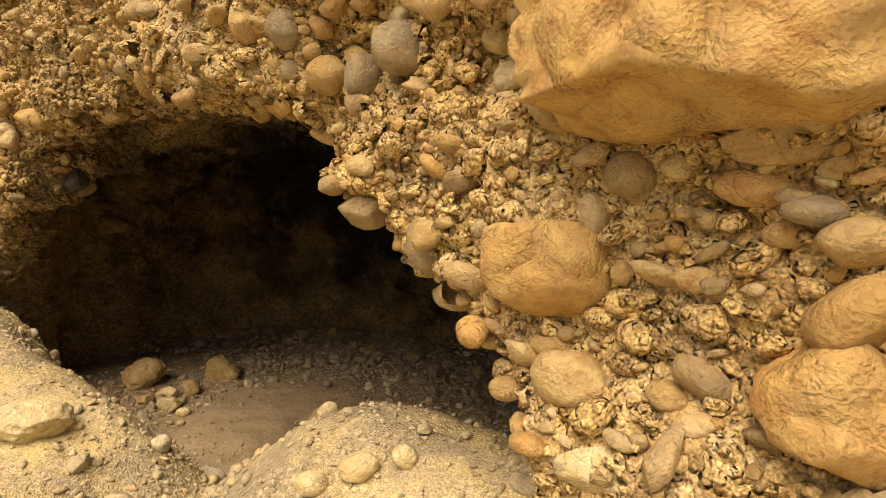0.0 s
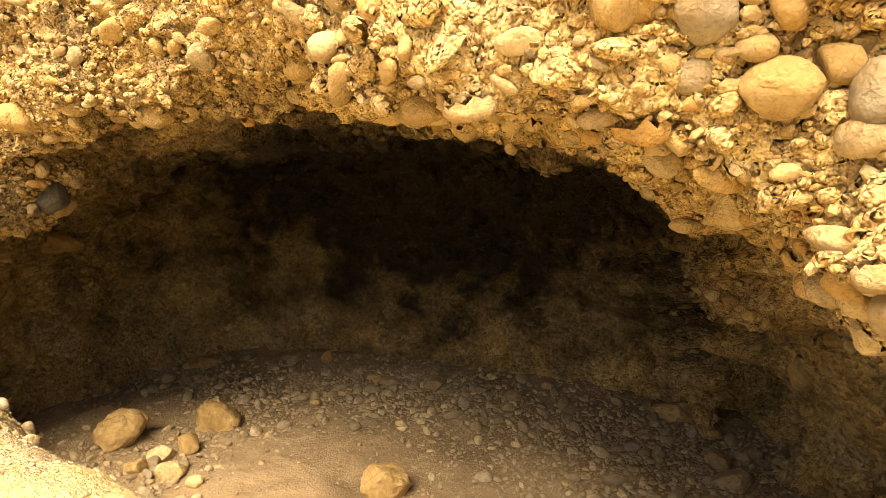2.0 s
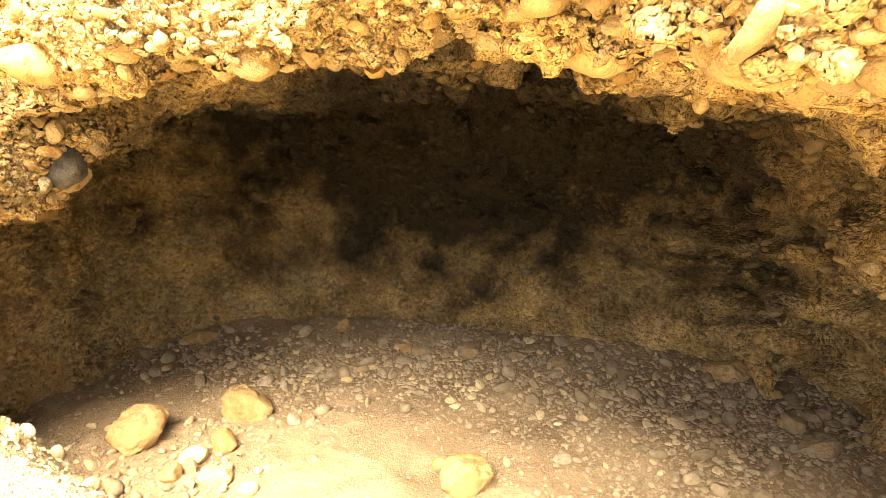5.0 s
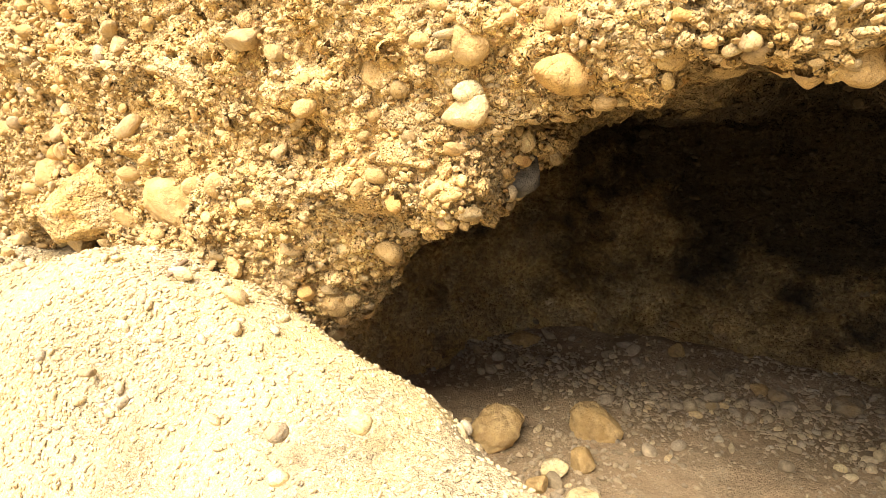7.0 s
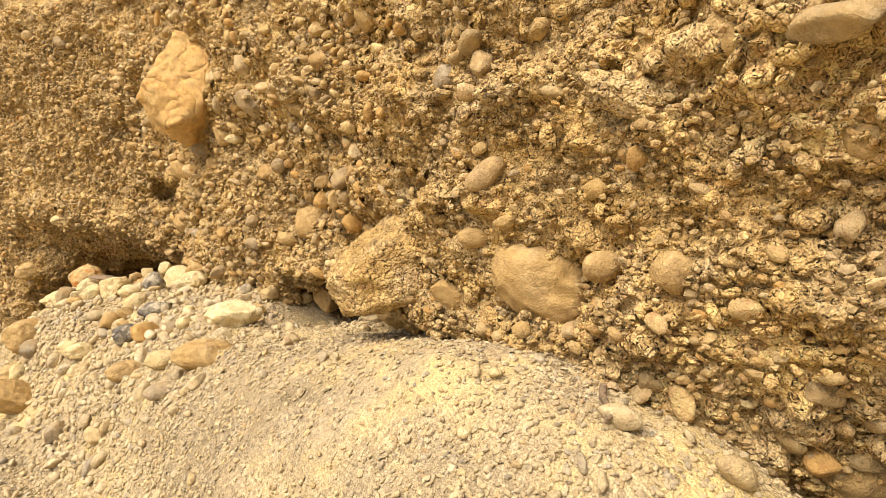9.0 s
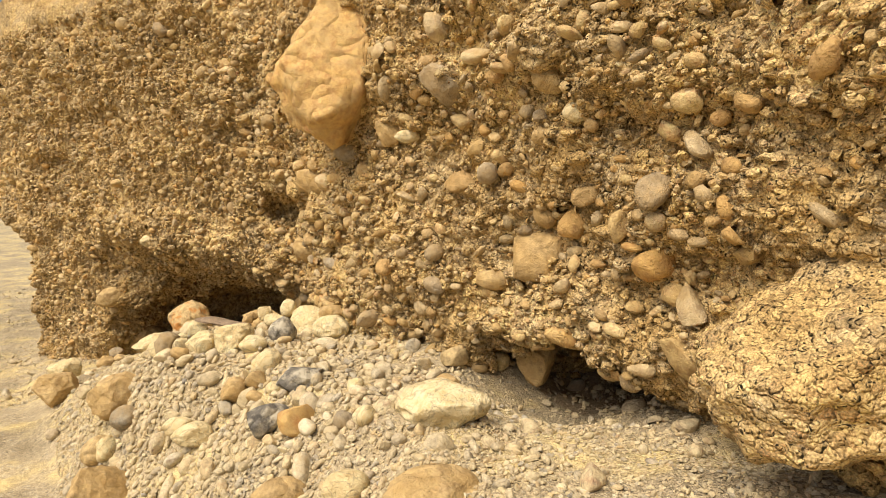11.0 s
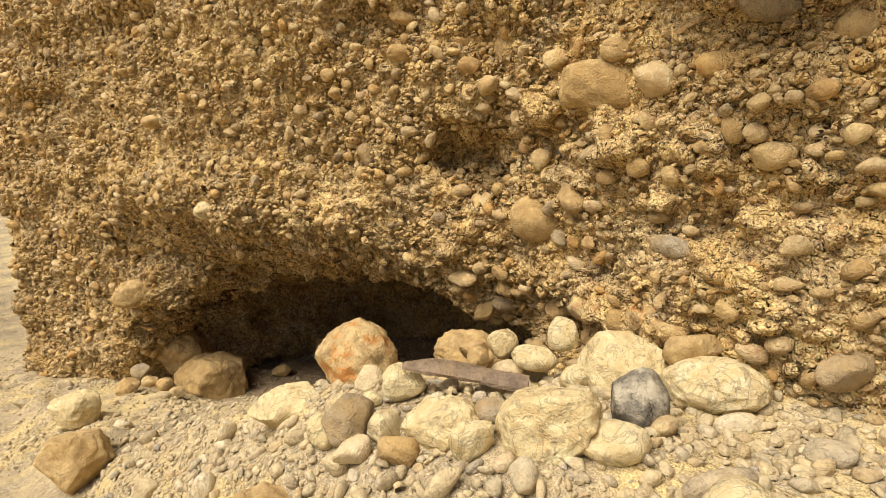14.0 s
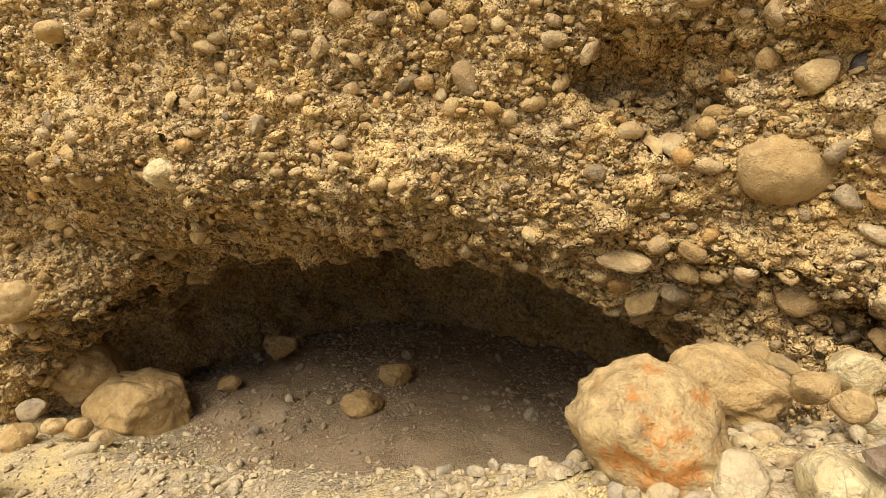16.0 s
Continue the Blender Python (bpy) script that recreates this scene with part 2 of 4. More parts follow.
def rock(x, y, z):
    """Below zero inside the cliff; the caves are taken out of it."""
    face = knots(x, FACE) - 0.06 * np.clip(z - 1.6, 0, 3)
    d = face - y
    d = d + 0.13 * vnoise(x, y, z, 1.1) + 0.07 * vnoise(x, y, z * 1.6, 2.7, 9.0)
    # the bed is worn back under the overhang by the mound and over the small cave
    foot = np.exp(-((x + 7.1) / 0.9) ** 2) * 0.3 * np.clip((1.25 - z) / 0.3, 0, 1)
    over2 = np.exp(-((x + 13.2) / 1.5) ** 2) * 0.75 * np.clip((1.15 - z) / 0.5, 0, 1)
    lip = 0.6 * np.exp(-((x + 4.65) / 0.55) ** 2) * np.clip((1.6 - z) / 0.7, 0, 1)
    d = d + foot + over2 + lip
    # the cliff ends at a corner that leans outward with height
    d = smax(d, -16.95 - 2.5 * np.clip(z - 0.9, 0, 5) - x + 0.15 * vnoise(x, y, z, 2.0, 7.0), 0.3)
    # crumbling part over the bank
    crumble = np.exp(-((x + 6.0) / 1.6) ** 4) * np.clip((z - 1.1) / 0.3, 0, 1)
    d = d + crumble * (0.1 * np.abs(vnoise(x, y, z * 1.4, 3.6, 27.0)) + 0.07 * np.abs(vnoise(x, y, z, 8.0, 29.0)) - 0.05)
    # big cave
    mouth = smax((z - knots(x, ARCH)) * 0.75, y - knots(x, [(-5.2, 2.7), (-4.2, 2.75), (-3.4, 3.2)]), 0.2)
    room = pillow(x, y, z, (-3.25, 3.8, 0.25), (2.65, 1.58, 1.8))
    room = smax(room, knots(x, [(-6.2, 3.1), (-5.3, 2.75), (-5.0, 2.5), (-4.6, 2.3), (-4.1, 1.9)]) - y, 0.15)
    bay = ell(x, y, z, (-0.75, 2.9, 0.0), (0.95, 1.25, 1.05))
    # rough ledges stand out of the east end, beside a low niche
    ledges = 0.16 * np.exp(-((x + 0.95) / 0.45) ** 2 - ((z - 0.72) / 0.42) ** 2) * np.clip((y - 3.6) / 0.3, 0, 1)
    room = room + ledges * (0.6 + np.sin(z * 21.0 + 3.0 * vnoise(x, y, z, 2.4, 41.0)))
    niche = ell(x, y, z, (-0.47, 4.35, 0.08), (0.25, 0.85, 0.42))
    cave = smin(smin(smin(mouth, room, 0.25), bay, 0.2), niche, 0.06)
    # small cave
    mouth2 = smax((z - knots(x, ARCH_2)) * 0.8, y - knots(x, [(-15.3, 1.9), (-14, 2.0), (-13, 2.9)]), 0.2)
    room2 = pillow(x, y, z, (-13.4, 2.85, -0.55), (2.2, 1.7, 1.15))
    cave2 = smin(mouth2, room2, 0.2)
    # hollow under the beds between the caves
    hollow = ell(x, y, z, (-8.35, 2.55, 0.74), (0.62, 0.8, 0.4))
    slot = ell(x, y, z, (-9.9, 2.0, 0.82), (0.5, 0.4, 0.07))
    pit = ell(x, y, z, (-5.0, 1.85, 1.78), (0.085, 0.1, 0.06))
    pocket = ell(x, y, z, (-11.42, 2.02, 1.52), (0.2, 0.2, 0.11))
    cave = smin(smin(cave, cave2, 0.1), smin(smin(hollow, slot, 0.05), smin(pit, pocket, 0.02), 0.02), 0.1)
    cave = cave + 0.1 * vnoise(x, y, z, 2.2, 3.0) + 0.07 * vnoise(x, y, z, 5.0, 5.0) + 0.04 * vnoise(x, y, z, 9.0, 15.0)
    d = smax(d, -cave, 0.12)
    # ledges of harder beds, knobs and hollows
    d = d - 0.06 * np.clip(vnoise(x * 0.45, y, z * 2.6, 1.9, 81.0), -0.4, 1) - 0.05 * vnoise(x, y, z * 1.3, 2.6, 83.0)
    # grain of the beds: knobs and small ledges
    d = d + 0.045 * vnoise(x, y, z * 1.5, 6.0, 2.0) + 0.03 * vnoise(x, y, z * 1.3, 12.0, 4.0)
    return d


def surface_nets(field, lo, hi, step):
    """Quads on the zero of field in a box, walked in slabs along x."""
    axes = [np.arange(a, b, step, dtype=np.float32) for a, b in zip(lo, hi)]
    vol = np.empty([len(a) for a in axes], np.float32)
    for s in range(0, len(axes[0]), 60):
        gx, gy, gz = np.meshgrid(axes[0][s:s + 60], axes[1], axes[2], indexing="ij")
        vol[s:s + 60] = field(gx, gy, gz)
    neg = vol < 0
    n = [k - 1 for k in vol.shape]
    total, count = np.zeros((*n, 3), np.float32), np.zeros(n, np.float32)
    corner = lambda a, o: a[o[0]:o[0] + n[0], o[1]:o[1] + n[1], o[2]:o[2] + n[2]]
    for ax in range(3):
        for o1 in (0, 1):
            for o2 in (0, 1):
                o = [o1, o2]
                o.insert(ax, 0)
                e = list(o)
                e[ax] = 1
                a, b = corner(vol, o), corner(vol, e)
                cross = corner(neg, o) != corner(neg, e)
                w = np.where(cross, a / np.where(cross, a - b, 1), 0)
                for k in range(3):
                    total[..., k] += np.where(cross, w if k == ax else o[k], 0)
                count += cross
    cell = count > 0
    index = np.full(n, -1, np.int64)
    index[cell] = np.arange(cell.sum())
    ijk = np.argwhere(cell)
    verts = (ijk + total[cell] / count[cell][:, None]) * step + np.array(lo)
    faces = []
    for ax in range(3):
        u, v = (ax + 1) % 3, (ax + 2) % 3
        sl0, sl1 = [slice(None)] * 3, [slice(None)] * 3
        sl0[ax], sl1[ax] = slice(0, -1), slice(1, None)
        at = np.argwhere(neg[tuple(sl0)] != neg[tuple(sl1)])
        keep = (at[:, u] > 0) & (at[:, v] > 0) & (at[:, u] < n[u]) & (at[:, v] < n[v]) & (at[:, ax] < n[ax])
        at = at[keep]
        du, dv = np.eye(3, dtype=int)[u], np.eye(3, dtype=int)[v]
        q = np.stack([index[tuple((at - o).T)] for o in (du * 0, du, du + dv, dv)], 1)
        flip = ~neg[tuple(at.T)]
        q[flip] = q[flip][:, ::-1]
        faces.append(q)
    return verts, np.concatenate(faces)


def mesh_of(name, verts, faces, material, smooth=True):
    """A mesh from arrays; all faces have the same number of corners."""
    me = bpy.data.meshes.new(name)
    nv, (nf, k) = len(verts), faces.shape
    me.vertices.add(nv)
    me.vertices.foreach_set("co", np.asarray(verts, np.float32).ravel())
    me.loops.add(nf * k)
    me.loops.foreach_set("vertex_index", faces.ravel().astype(np.int32))
    me.polygons.add(nf)
    me.polygons.foreach_set("loop_start", np.arange(0, nf * k, k, dtype=np.int32))
    me.update(calc_edges=True)
    me.polygons.foreach_set("use_smooth", np.full(nf, smooth))
    me.materials.append(material)
    me.validate()
    return me


CELLS = np.random.RandomState(19).rand(64, 64, 64, 5).astype(np.float32)


def stones_in_bed(p, size, share, flat=1.45):
    """Height of half-buried stones of one size: a dome, its edge steep, on a share of the cells of a jittered lattice."""
    q = p / size * np.array([1.0, 1.0, flat], np.float32) + 200.5
    base = np.floor(q - 0.5).astype(np.int32)
    best = np.zeros(len(p), np.float32)
    for o in itertools.product((0, 1), repeat=3):
        c = base + np.array(o)
        k = CELLS[c[:, 0] % 64, c[:, 1] % 64, c[:, 2] % 64]
        d = q - (c + 0.5 + 0.5 * (k[:, :3] - 0.5))
        r = 0.36 + 0.3 * k[:, 3]
        cube = np.sqrt((np.abs(d) ** 2.6).sum(1)) ** (2 / 2.6) / r
        dome = np.clip(1 - cube ** 2, 0, 1) ** 0.55 * r * (k[:, 4] < share)
        best = np.maximum(best, dome)
    return best * size


def finer(v, f, chosen):
    """Each chosen quad in four; returns the mesh and which of its corners may move."""
    q = f[chosen]
    e = np.concatenate([q[:, [0, 1]], q[:, [1, 2]], q[:, [2, 3]], q[:, [3, 0]]])
    key = np.sort(e, 1)
    uniq, back, hits = np.unique(key[:, 0].astype(np.int64) * len(v) + key[:, 1], return_inverse=True, return_counts=True)
    mid = (v[uniq // len(v)] + v[uniq % len(v)]) / 2
    m = len(v) + back.reshape(4, -1).T
    cen = len(v) + len(uniq) + np.arange(len(q))
    quads = np.concatenate([np.stack([q[:, k], m[:, k], cen, m[:, k - 1]], 1) for k in range(4)])
    out = np.concatenate([v, mid, v[q].mean(1)])
    free_v = np.zeros(len(out), bool)
    free_v[quads.ravel()] = True
    rest = f[~chosen]
    free_v[rest.ravel()] = False
    free_v[len(v):len(v) + len(uniq)] = hits > 1
    edge = uniq[hits == 1]
    free_v[edge // len(v)] = False
    free_v[edge % len(v)] = False
    return out, np.concatenate([rest, quads]), free_v, np.concatenate([np.zeros(len(rest), bool), np.ones(len(quads), bool)])


def corner_normals(v, f):
    c = v[f]
    n = np.cross(c[:, 2] - c[:, 0], c[:, 3] - c[:, 1])
    out = np.stack([np.bincount(f.ravel(), np.repeat(n[:, k], 4), len(v)) for k in range(3)], 1)
    return (out / np.maximum(np.linalg.norm(out, axis=1), 1e-9)[:, None]).astype(np.float32)


def worn_bed(v, f):
    """The cliff's mesh made finer where it is passed, with the relief of pebbles, lumps and cracks."""
    m = v[f].mean(1)
    near = (m[:, 0] > -18.0) & (m[:, 0] < 1.2) & (m[:, 2] < 3.6) & (m[:, 2] > ground_z(m[:, 0], m[:, 1]) - 0.2) & (m[:, 1] < 5.7)
    v, f, free_v, was = finer(v, f, near)
    m = v[f].mean(1)
    front = was & (m[:, 1] < knots(m[:, 0], FACE) + np.where(m[:, 0] < -11, 1.2, 0.8)) & (m[:, 0] > -16.5) & (m[:, 0] < 0.9) & (m[:, 2] < 3.2)
    n = corner_normals(v, f)
    p = v.astype(np.float32)
    p = p + 0.02 * np.stack([vnoise(*p.T, 9.0, o) for o in (51.0, 53.0, 55.0)], 1).astype(np.float32)
    rough = 0.3 + 0.8 * np.clip(0.45 + 1.3 * vnoise(p[:, 0], p[:, 1], p[:, 2] * 1.5, 2.2, 61.0), 0, 1)
    h = 0.75 * stones_in_bed(p, 0.15, 0.34) + 0.65 * stones_in_bed(p + 7.3, 0.085, 0.5) - 0.016
    crack = 1 - np.abs(vnoise(p[:, 0], p[:, 1], p[:, 2] * 1.9, 7.0, 63.0))
    h = h * rough - 0.025 * np.clip(crack - 0.86, 0, 1) / 0.14 * rough
    close = 1 - 0.6 * np.clip((v[:, 0] + 2.4) / 0.9, 0, 1)
    v = v + n * (h * close * free_v)[:, None]
    v, f, free_v, _ = finer(v, f, front)
    p = v.astype(np.float32)
    rough = 0.35 + 0.8 * np.clip(0.5 + 1.3 * vnoise(p[:, 0], p[:, 1], p[:, 2] * 1.5, 2.8, 91.0), 0, 1)
    h = (0.7 * stones_in_bed(p + 3.1, 0.05, 0.62) + 0.6 * stones_in_bed(p + 11.7, 0.03, 0.7) - 0.01) * rough
    h = h - 0.012 * np.clip(1 - np.abs(vnoise(*p.T, 16.0, 67.0)) - 0.75, 0, 1) / 0.25
    close = 1 - 0.55 * np.clip((v[:, 0] + 2.4) / 0.9, 0, 1)
    return v + corner_normals(v, f) * (h * close * free_v)[:, None], f


cliff_v, cliff_f = surface_nets(rock, (-22.5, -2.1, -1.3), (2.6, 6.0, 4.3), 0.053)

# ground: a path, a bank of fallen gravel against the cliff, and cave floors behind it
PATH_Z = [(4, 0), (0, 0), (-1, 0.08), (-2, 0.14), (-3, 0.22), (-4.3, 0.27), (-5.5, 0.28), (-7, 0.12), (-8, 0), (-10, -0.15), (-12, -0.25), (-13, -0.35), (-15, -0.65), (-18, -1.0), (-22, -1.2)]
CREST_Z = [(4, 0.9), (0, 0.88), (-0.5, 0.87), (-1.1, 0.9), (-1.45, 0.72), (-1.8, 0.45), (-2.0, 0.25), (-2.3, 0.15), (-2.6, 0.42), (-3, 0.6), (-4.3, 0.84), (-5.0, 1.0), (-5.5, 1.2), (-6.2, 1.22), (-7, 1.02), (-8, 0.83), (-9.4, 0.76), (-10.3, 0.79), (-11, 0.72), (-11.6, 0.42), (-12.05, 0.26), (-12.5, 0.05), (-13, -0.12), (-14, -0.4), (-15, -0.6), (-18, -1.0), (-22, -1.2)]
BACK_Z = [(4, 0.8), (0, 0.3), (-0.5, -0.1), (-1, -0.17), (-4.6, -0.15), (-5.1, 0.4), (-5.6, 1.1), (-6.5, 1.05), (-7.9, 0.87), (-8.2, 0.65), (-8.7, 0.6), (-9.0, 0.8), (-10.3, 0.82), (-10.9, 0.5), (-11.4, -0.2), (-12, -0.65), (-15, -0.75), (-16, -0.9), (-22, -1.2)]
CREST_Y = [(4, 1.2), (0, 1.25), (-1, 1.42), (-3, 1.45), (-3.9, 1.5), (-4.35, 1.72), (-5.1, 1.66), (-5.6, 1.5), (-6.3, 1.45), (-8, 1.4), (-10, 1.35), (-11, 1.1), (-12, 0.95), (-15, 0.7)]
FRONT_Y = [(4, 0.3), (0, 0.35), (-3, 0.75), (-6, 0.7), (-8, 0.55), (-11, 0.25), (-13, 0.0), (-15, 0.0)]


def ground_z(x, y):
    p, c, b, cy, fy = (knots(x, k) for k in (PATH_Z, CREST_Z, BACK_Z, CREST_Y, FRONT_Y))
    up = np.clip((y - fy) / (cy - fy), 0, 1)
    up = up * (1.6 - 0.6 * up) * (0.35 + 0.65 * np.clip(up * 2.2, 0, 1))
    up = np.clip(up, 0, 1)
    down = np.clip((y - cy - 0.15) / 0.8, 0, 1)
    down = down * down * (3 - 2 * down)
    h = p + (c - p) * up
    # the floor of the big cave runs level behind the bank
    b = b + (-0.15 - b) * np.clip((y - 2.35) / 0.35, 0, 1) * np.clip((x + 6.4) / 0.2, 0, 1) * np.clip((0.5 - x) / 0.3, 0, 1)
    h = h + (b - h) * down
    # talus along the back of the big cave, and its left side
    h = h + 0.1 * np.clip((y - 4.7) / 0.5, 0, 1) * np.exp(-((x + 3.6) / 2.4) ** 4)
    slope = up * (1 - up) * 4 * np.clip((1.6 - y) / 0.3, 0, 1) * np.clip((-3.5 - x) / 0.6, 0, 1)
    h = h + slope * (0.07 * np.abs(vnoise(x, y, h * 2, 3.2, 17.0)) + 0.05 * vnoise(x, y, h * 2, 7.0, 19.0))
    far = np.clip((np.hypot(x + 7, y - 1) - 13) / 20, 0, 1)
    h = h * (1 - far) - 1.1 * far
    h = h + (1 - far) * (0.05 * vnoise(x, y, 0 * x, 1.7, 1.0) + 0.03 * vnoise(x, y, 0 * x, 4.5, 6.0) + 0.02 * vnoise(x, y, 0 * x, 11.0, 8.0) + 0.008 * vnoise(x, y, 0 * x, 23.0, 4.0))
    return h


def stretch(lo, hi, step, reach):
    core = np.arange(lo, hi, step)
    out = np.geomspace(step, reach, 40).cumsum()
    out = out / out[-1] * reach
    return np.concatenate([lo - out[::-1], core, core[-1] + out])


fine_v, fine_f = worn_bed(cliff_v, cliff_f)
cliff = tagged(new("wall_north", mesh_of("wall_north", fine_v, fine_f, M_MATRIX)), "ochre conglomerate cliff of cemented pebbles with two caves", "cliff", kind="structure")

gx, gy = np.meshgrid(stretch(-17, 2, 0.04, 400), stretch(-0.6, 6.6, 0.045, 400), indexing="ij")
gv = np.stack([gx, gy, ground_z(gx, gy)], -1).reshape(-1, 3)
ids = np.arange(gx.size).reshape(gx.shape)
gf = np.stack([ids[:-1, :-1], ids[1:, :-1], ids[1:, 1:], ids[:-1, 1:]], -1).reshape(-1, 4)
ground = tagged(new("ground", mesh_of("ground", gv, gf, M_GROUND)), "dusty gravelly earth bank sloping against the cliff", "ground", kind="structure")
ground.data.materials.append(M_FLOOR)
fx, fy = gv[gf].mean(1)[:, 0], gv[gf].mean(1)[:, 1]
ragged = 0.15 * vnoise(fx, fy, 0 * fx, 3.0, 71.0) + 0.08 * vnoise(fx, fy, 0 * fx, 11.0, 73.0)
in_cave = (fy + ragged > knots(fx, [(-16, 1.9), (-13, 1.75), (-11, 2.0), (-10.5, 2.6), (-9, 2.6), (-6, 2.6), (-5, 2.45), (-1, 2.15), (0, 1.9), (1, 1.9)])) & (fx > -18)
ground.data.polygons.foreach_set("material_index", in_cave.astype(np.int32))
# plain rock mass that closes the caves from above and behind
for nm, (x0, x1, y0, y1, z0, z1) in {"wall_east": (2.5, 9, 0.9, 12, -1.2, 7), "wall_back": (-22.4, 2.5, 5.9, 12, -1.2, 7), "wall_top": (-22.4, 2.5, 2.6, 5.9, 4.2, 7)}.items():
    bm = bmesh.new()
    bmesh.ops.create_cube(bm, size=1, matrix=Matrix.LocRotScale(((x0 + x1) / 2, (y0 + y1) / 2, (z0 + z1) / 2), None, (x1 - x0, y1 - y0, z1 - z0)))
    me = bpy.data.meshes.new(nm)
    bm.to_mesh(me)
    me.materials.append(M_MATRIX)
    tagged(new(nm, me), "plain rock mass of the cliff behind its face", "cliff", kind="structure")

# ---- stones ----


def ico(sub):
    bm = bmesh.new()
    bmesh.ops.create_icosphere(bm, subdivisions=sub, radius=1)
    bm.verts.ensure_lookup_table()
    v = np.array([p.co[:] for p in bm.verts], np.float32)
    f = np.array([[p.index for p in q.verts] for q in bm.faces], np.int32)
    bm.free()
    return v, f


ICO = {k: ico(k) for k in (1, 2, 3, 4, 5)}


def stone_shape(seed, sub, sharp, box=False, knobs=0.0):
    """A unit stone: sharp 0 is a river cobble, 1 a broken block with worn facets."""
    rs = np.random.RandomState(seed)
    v, f = ICO[sub]
    v = v.copy()
    o = rs.rand() * 40
    v = v * (1 + (0.16 + 0.06 * sharp) * vnoise(*v.T, 0.9, o)[:, None] + 0.05 * vnoise(*v.T, 2.3, o + 3)[:, None])
    if box:
        v = np.sign(v) * np.abs(v) ** 0.55
        v = v / np.abs(v).max()
    for _ in range(int(3 + 7 * sharp)):
        n = rs.normal(size=3)
        n /= np.linalg.norm(n)
        cut = rs.uniform(0.78, 0.95) - 0.22 * sharp
        over = np.clip(v @ n - cut, 0, None)
        v = v - (0.55 + 0.4 * sharp) * over[:, None] * n
    if sub == 5:
        v = v * (1 + 0.05 * (1 - 2 * np.abs(vnoise(*v.T, 2.6, o + 5)))[:, None])
    if sub >= 3:
        v = v * (1 + (0.012 + 0.03 * sharp) * vnoise(*v.T, 5.0, o + 7)[:, None] + (0.006 + 0.018 * sharp) * vnoise(*v.T, 11.0, o + 9)[:, None])
    if knobs:
        v = v * (1 + knobs * (vnoise(*v.T, 4.0, o + 2) + 0.7 * vnoise(*v.T, 8.0, o + 4) + 0.45 * vnoise(*v.T, 15.0, o + 6))[:, None])
    v = v - (v.max(0) + v.min(0)) / 2
    return v / ((v.max(0) - v.min(0)) / 2), f


SHAPES = {}


def shape(sub, k, sharp):
    key = (sub, k, sharp)
    if key not in SHAPES:
        SHAPES[key] = stone_shape(1000 * sub + 17 * k + int(sharp * 100), sub, sharp)
    return SHAPES[key]


def basis(normals, spin):
    """Per stone: an axis along the bed, one across it, and the normal; spin turns it about the normal."""
    n = normals / np.linalg.norm(normals, axis=1)[:, None]
    up = np.where(np.abs(n[:, 2:3]) > 0.9, [[0.0, 1.0, 0.0]], [[0.0, 0.0, 1.0]])
    a = np.cross(up, n)
    a /= np.linalg.norm(a, axis=1)[:, None]
    b = np.cross(n, a)
    c, s = np.cos(spin)[:, None], np.sin(spin)[:, None]
    return np.stack([a * c + b * s, b * c - a * s, n], 1)


def strew(name, at, axes, size, sub, material, parent, label, sharp=0.3, variants=8, half=False):
    """Many small stones as one mesh under the piece of the setting that they belong to."""
    vs, fs, base = [], [], 0
    pick = np.random.RandomState(len(at)).randint(0, variants, len(at))
    for k in range(variants):
        v, f = shape(sub, k, sharp if k % 2 else sharp * 2)
        if half:
            f = f[v[f][:, :, 2].mean(1) > -0.35]
        w = pick == k
        p = np.einsum("kj,nj,nji->nki", v, size[w], axes[w]) + at[w][:, None]
        vs.append(p.reshape(-1, 3))
        fs.append((f[None] + (np.arange(w.sum()) * len(v))[:, None, None] + base).reshape(-1, 3))
        base += w.sum() * len(v)
    ob = new(name, mesh_of(name, np.concatenate(vs), np.concatenate(fs), material, sub > 1))
    ob.parent = parent
    return tagged(ob, label, "", kind="stuff")


UNIT = {}


def unit_stone(sub, k, sharp, material):
    key = (sub, k, sharp, material.name)
    if key not in UNIT:
        v, f = shape(sub, k, sharp)
        UNIT[key] = mesh_of("stone", v, f, material)
    return UNIT[key]


SEED = [0]
BOULDERS = []
SHARP = {"n": 0.12, "r": 0.2, "a": 0.75, "s": 0.35, "b": 0.5, "k": 0.45, "q": 1.0}


def in_cliff(mat, kind, x, y, z, half_w, half_h, yaw, roll=0, label=""):
    """A large stone set in the cliff, part of it."""
    SEED[0] += 1
    big = max(half_w, half_h)
    v, f = stone_shape(SEED[0], 5 if big > 0.2 else 4 if big > 0.06 else 3, SHARP[kind], kind == "b", {"k": 0.06, "n": 0.045, "q": 0.02}.get(kind, 0.0))
    ob = new("boulder" if big > 0.1 else "cobble", mesh_of("boulder", v, f, mat))
    deep = min(half_w, half_h) * (0.95 if kind != "a" else 0.85)
    if big > 0.1 and kind in "rs":
        y += 0.35 * deep
    ob.matrix_world = pose(x, y, z, 0, roll, yaw) @ Matrix.Diagonal((half_w, deep, half_h, 1))
    ob.parent = cliff
    BOULDERS.append((x, y, z, half_w, half_h))
    return tagged(ob, label)


WORDS = {"M_PALE": "pale cream limestone", "M_TAN": "dusty tan sandstone", "M_GREY": "grey weathered", "M_RUST": "rust-stained crumbly", "M_DARK": "dark grey", "M_VEINED": "dark white-veined", "M_ORANGE": "orange sandstone"}


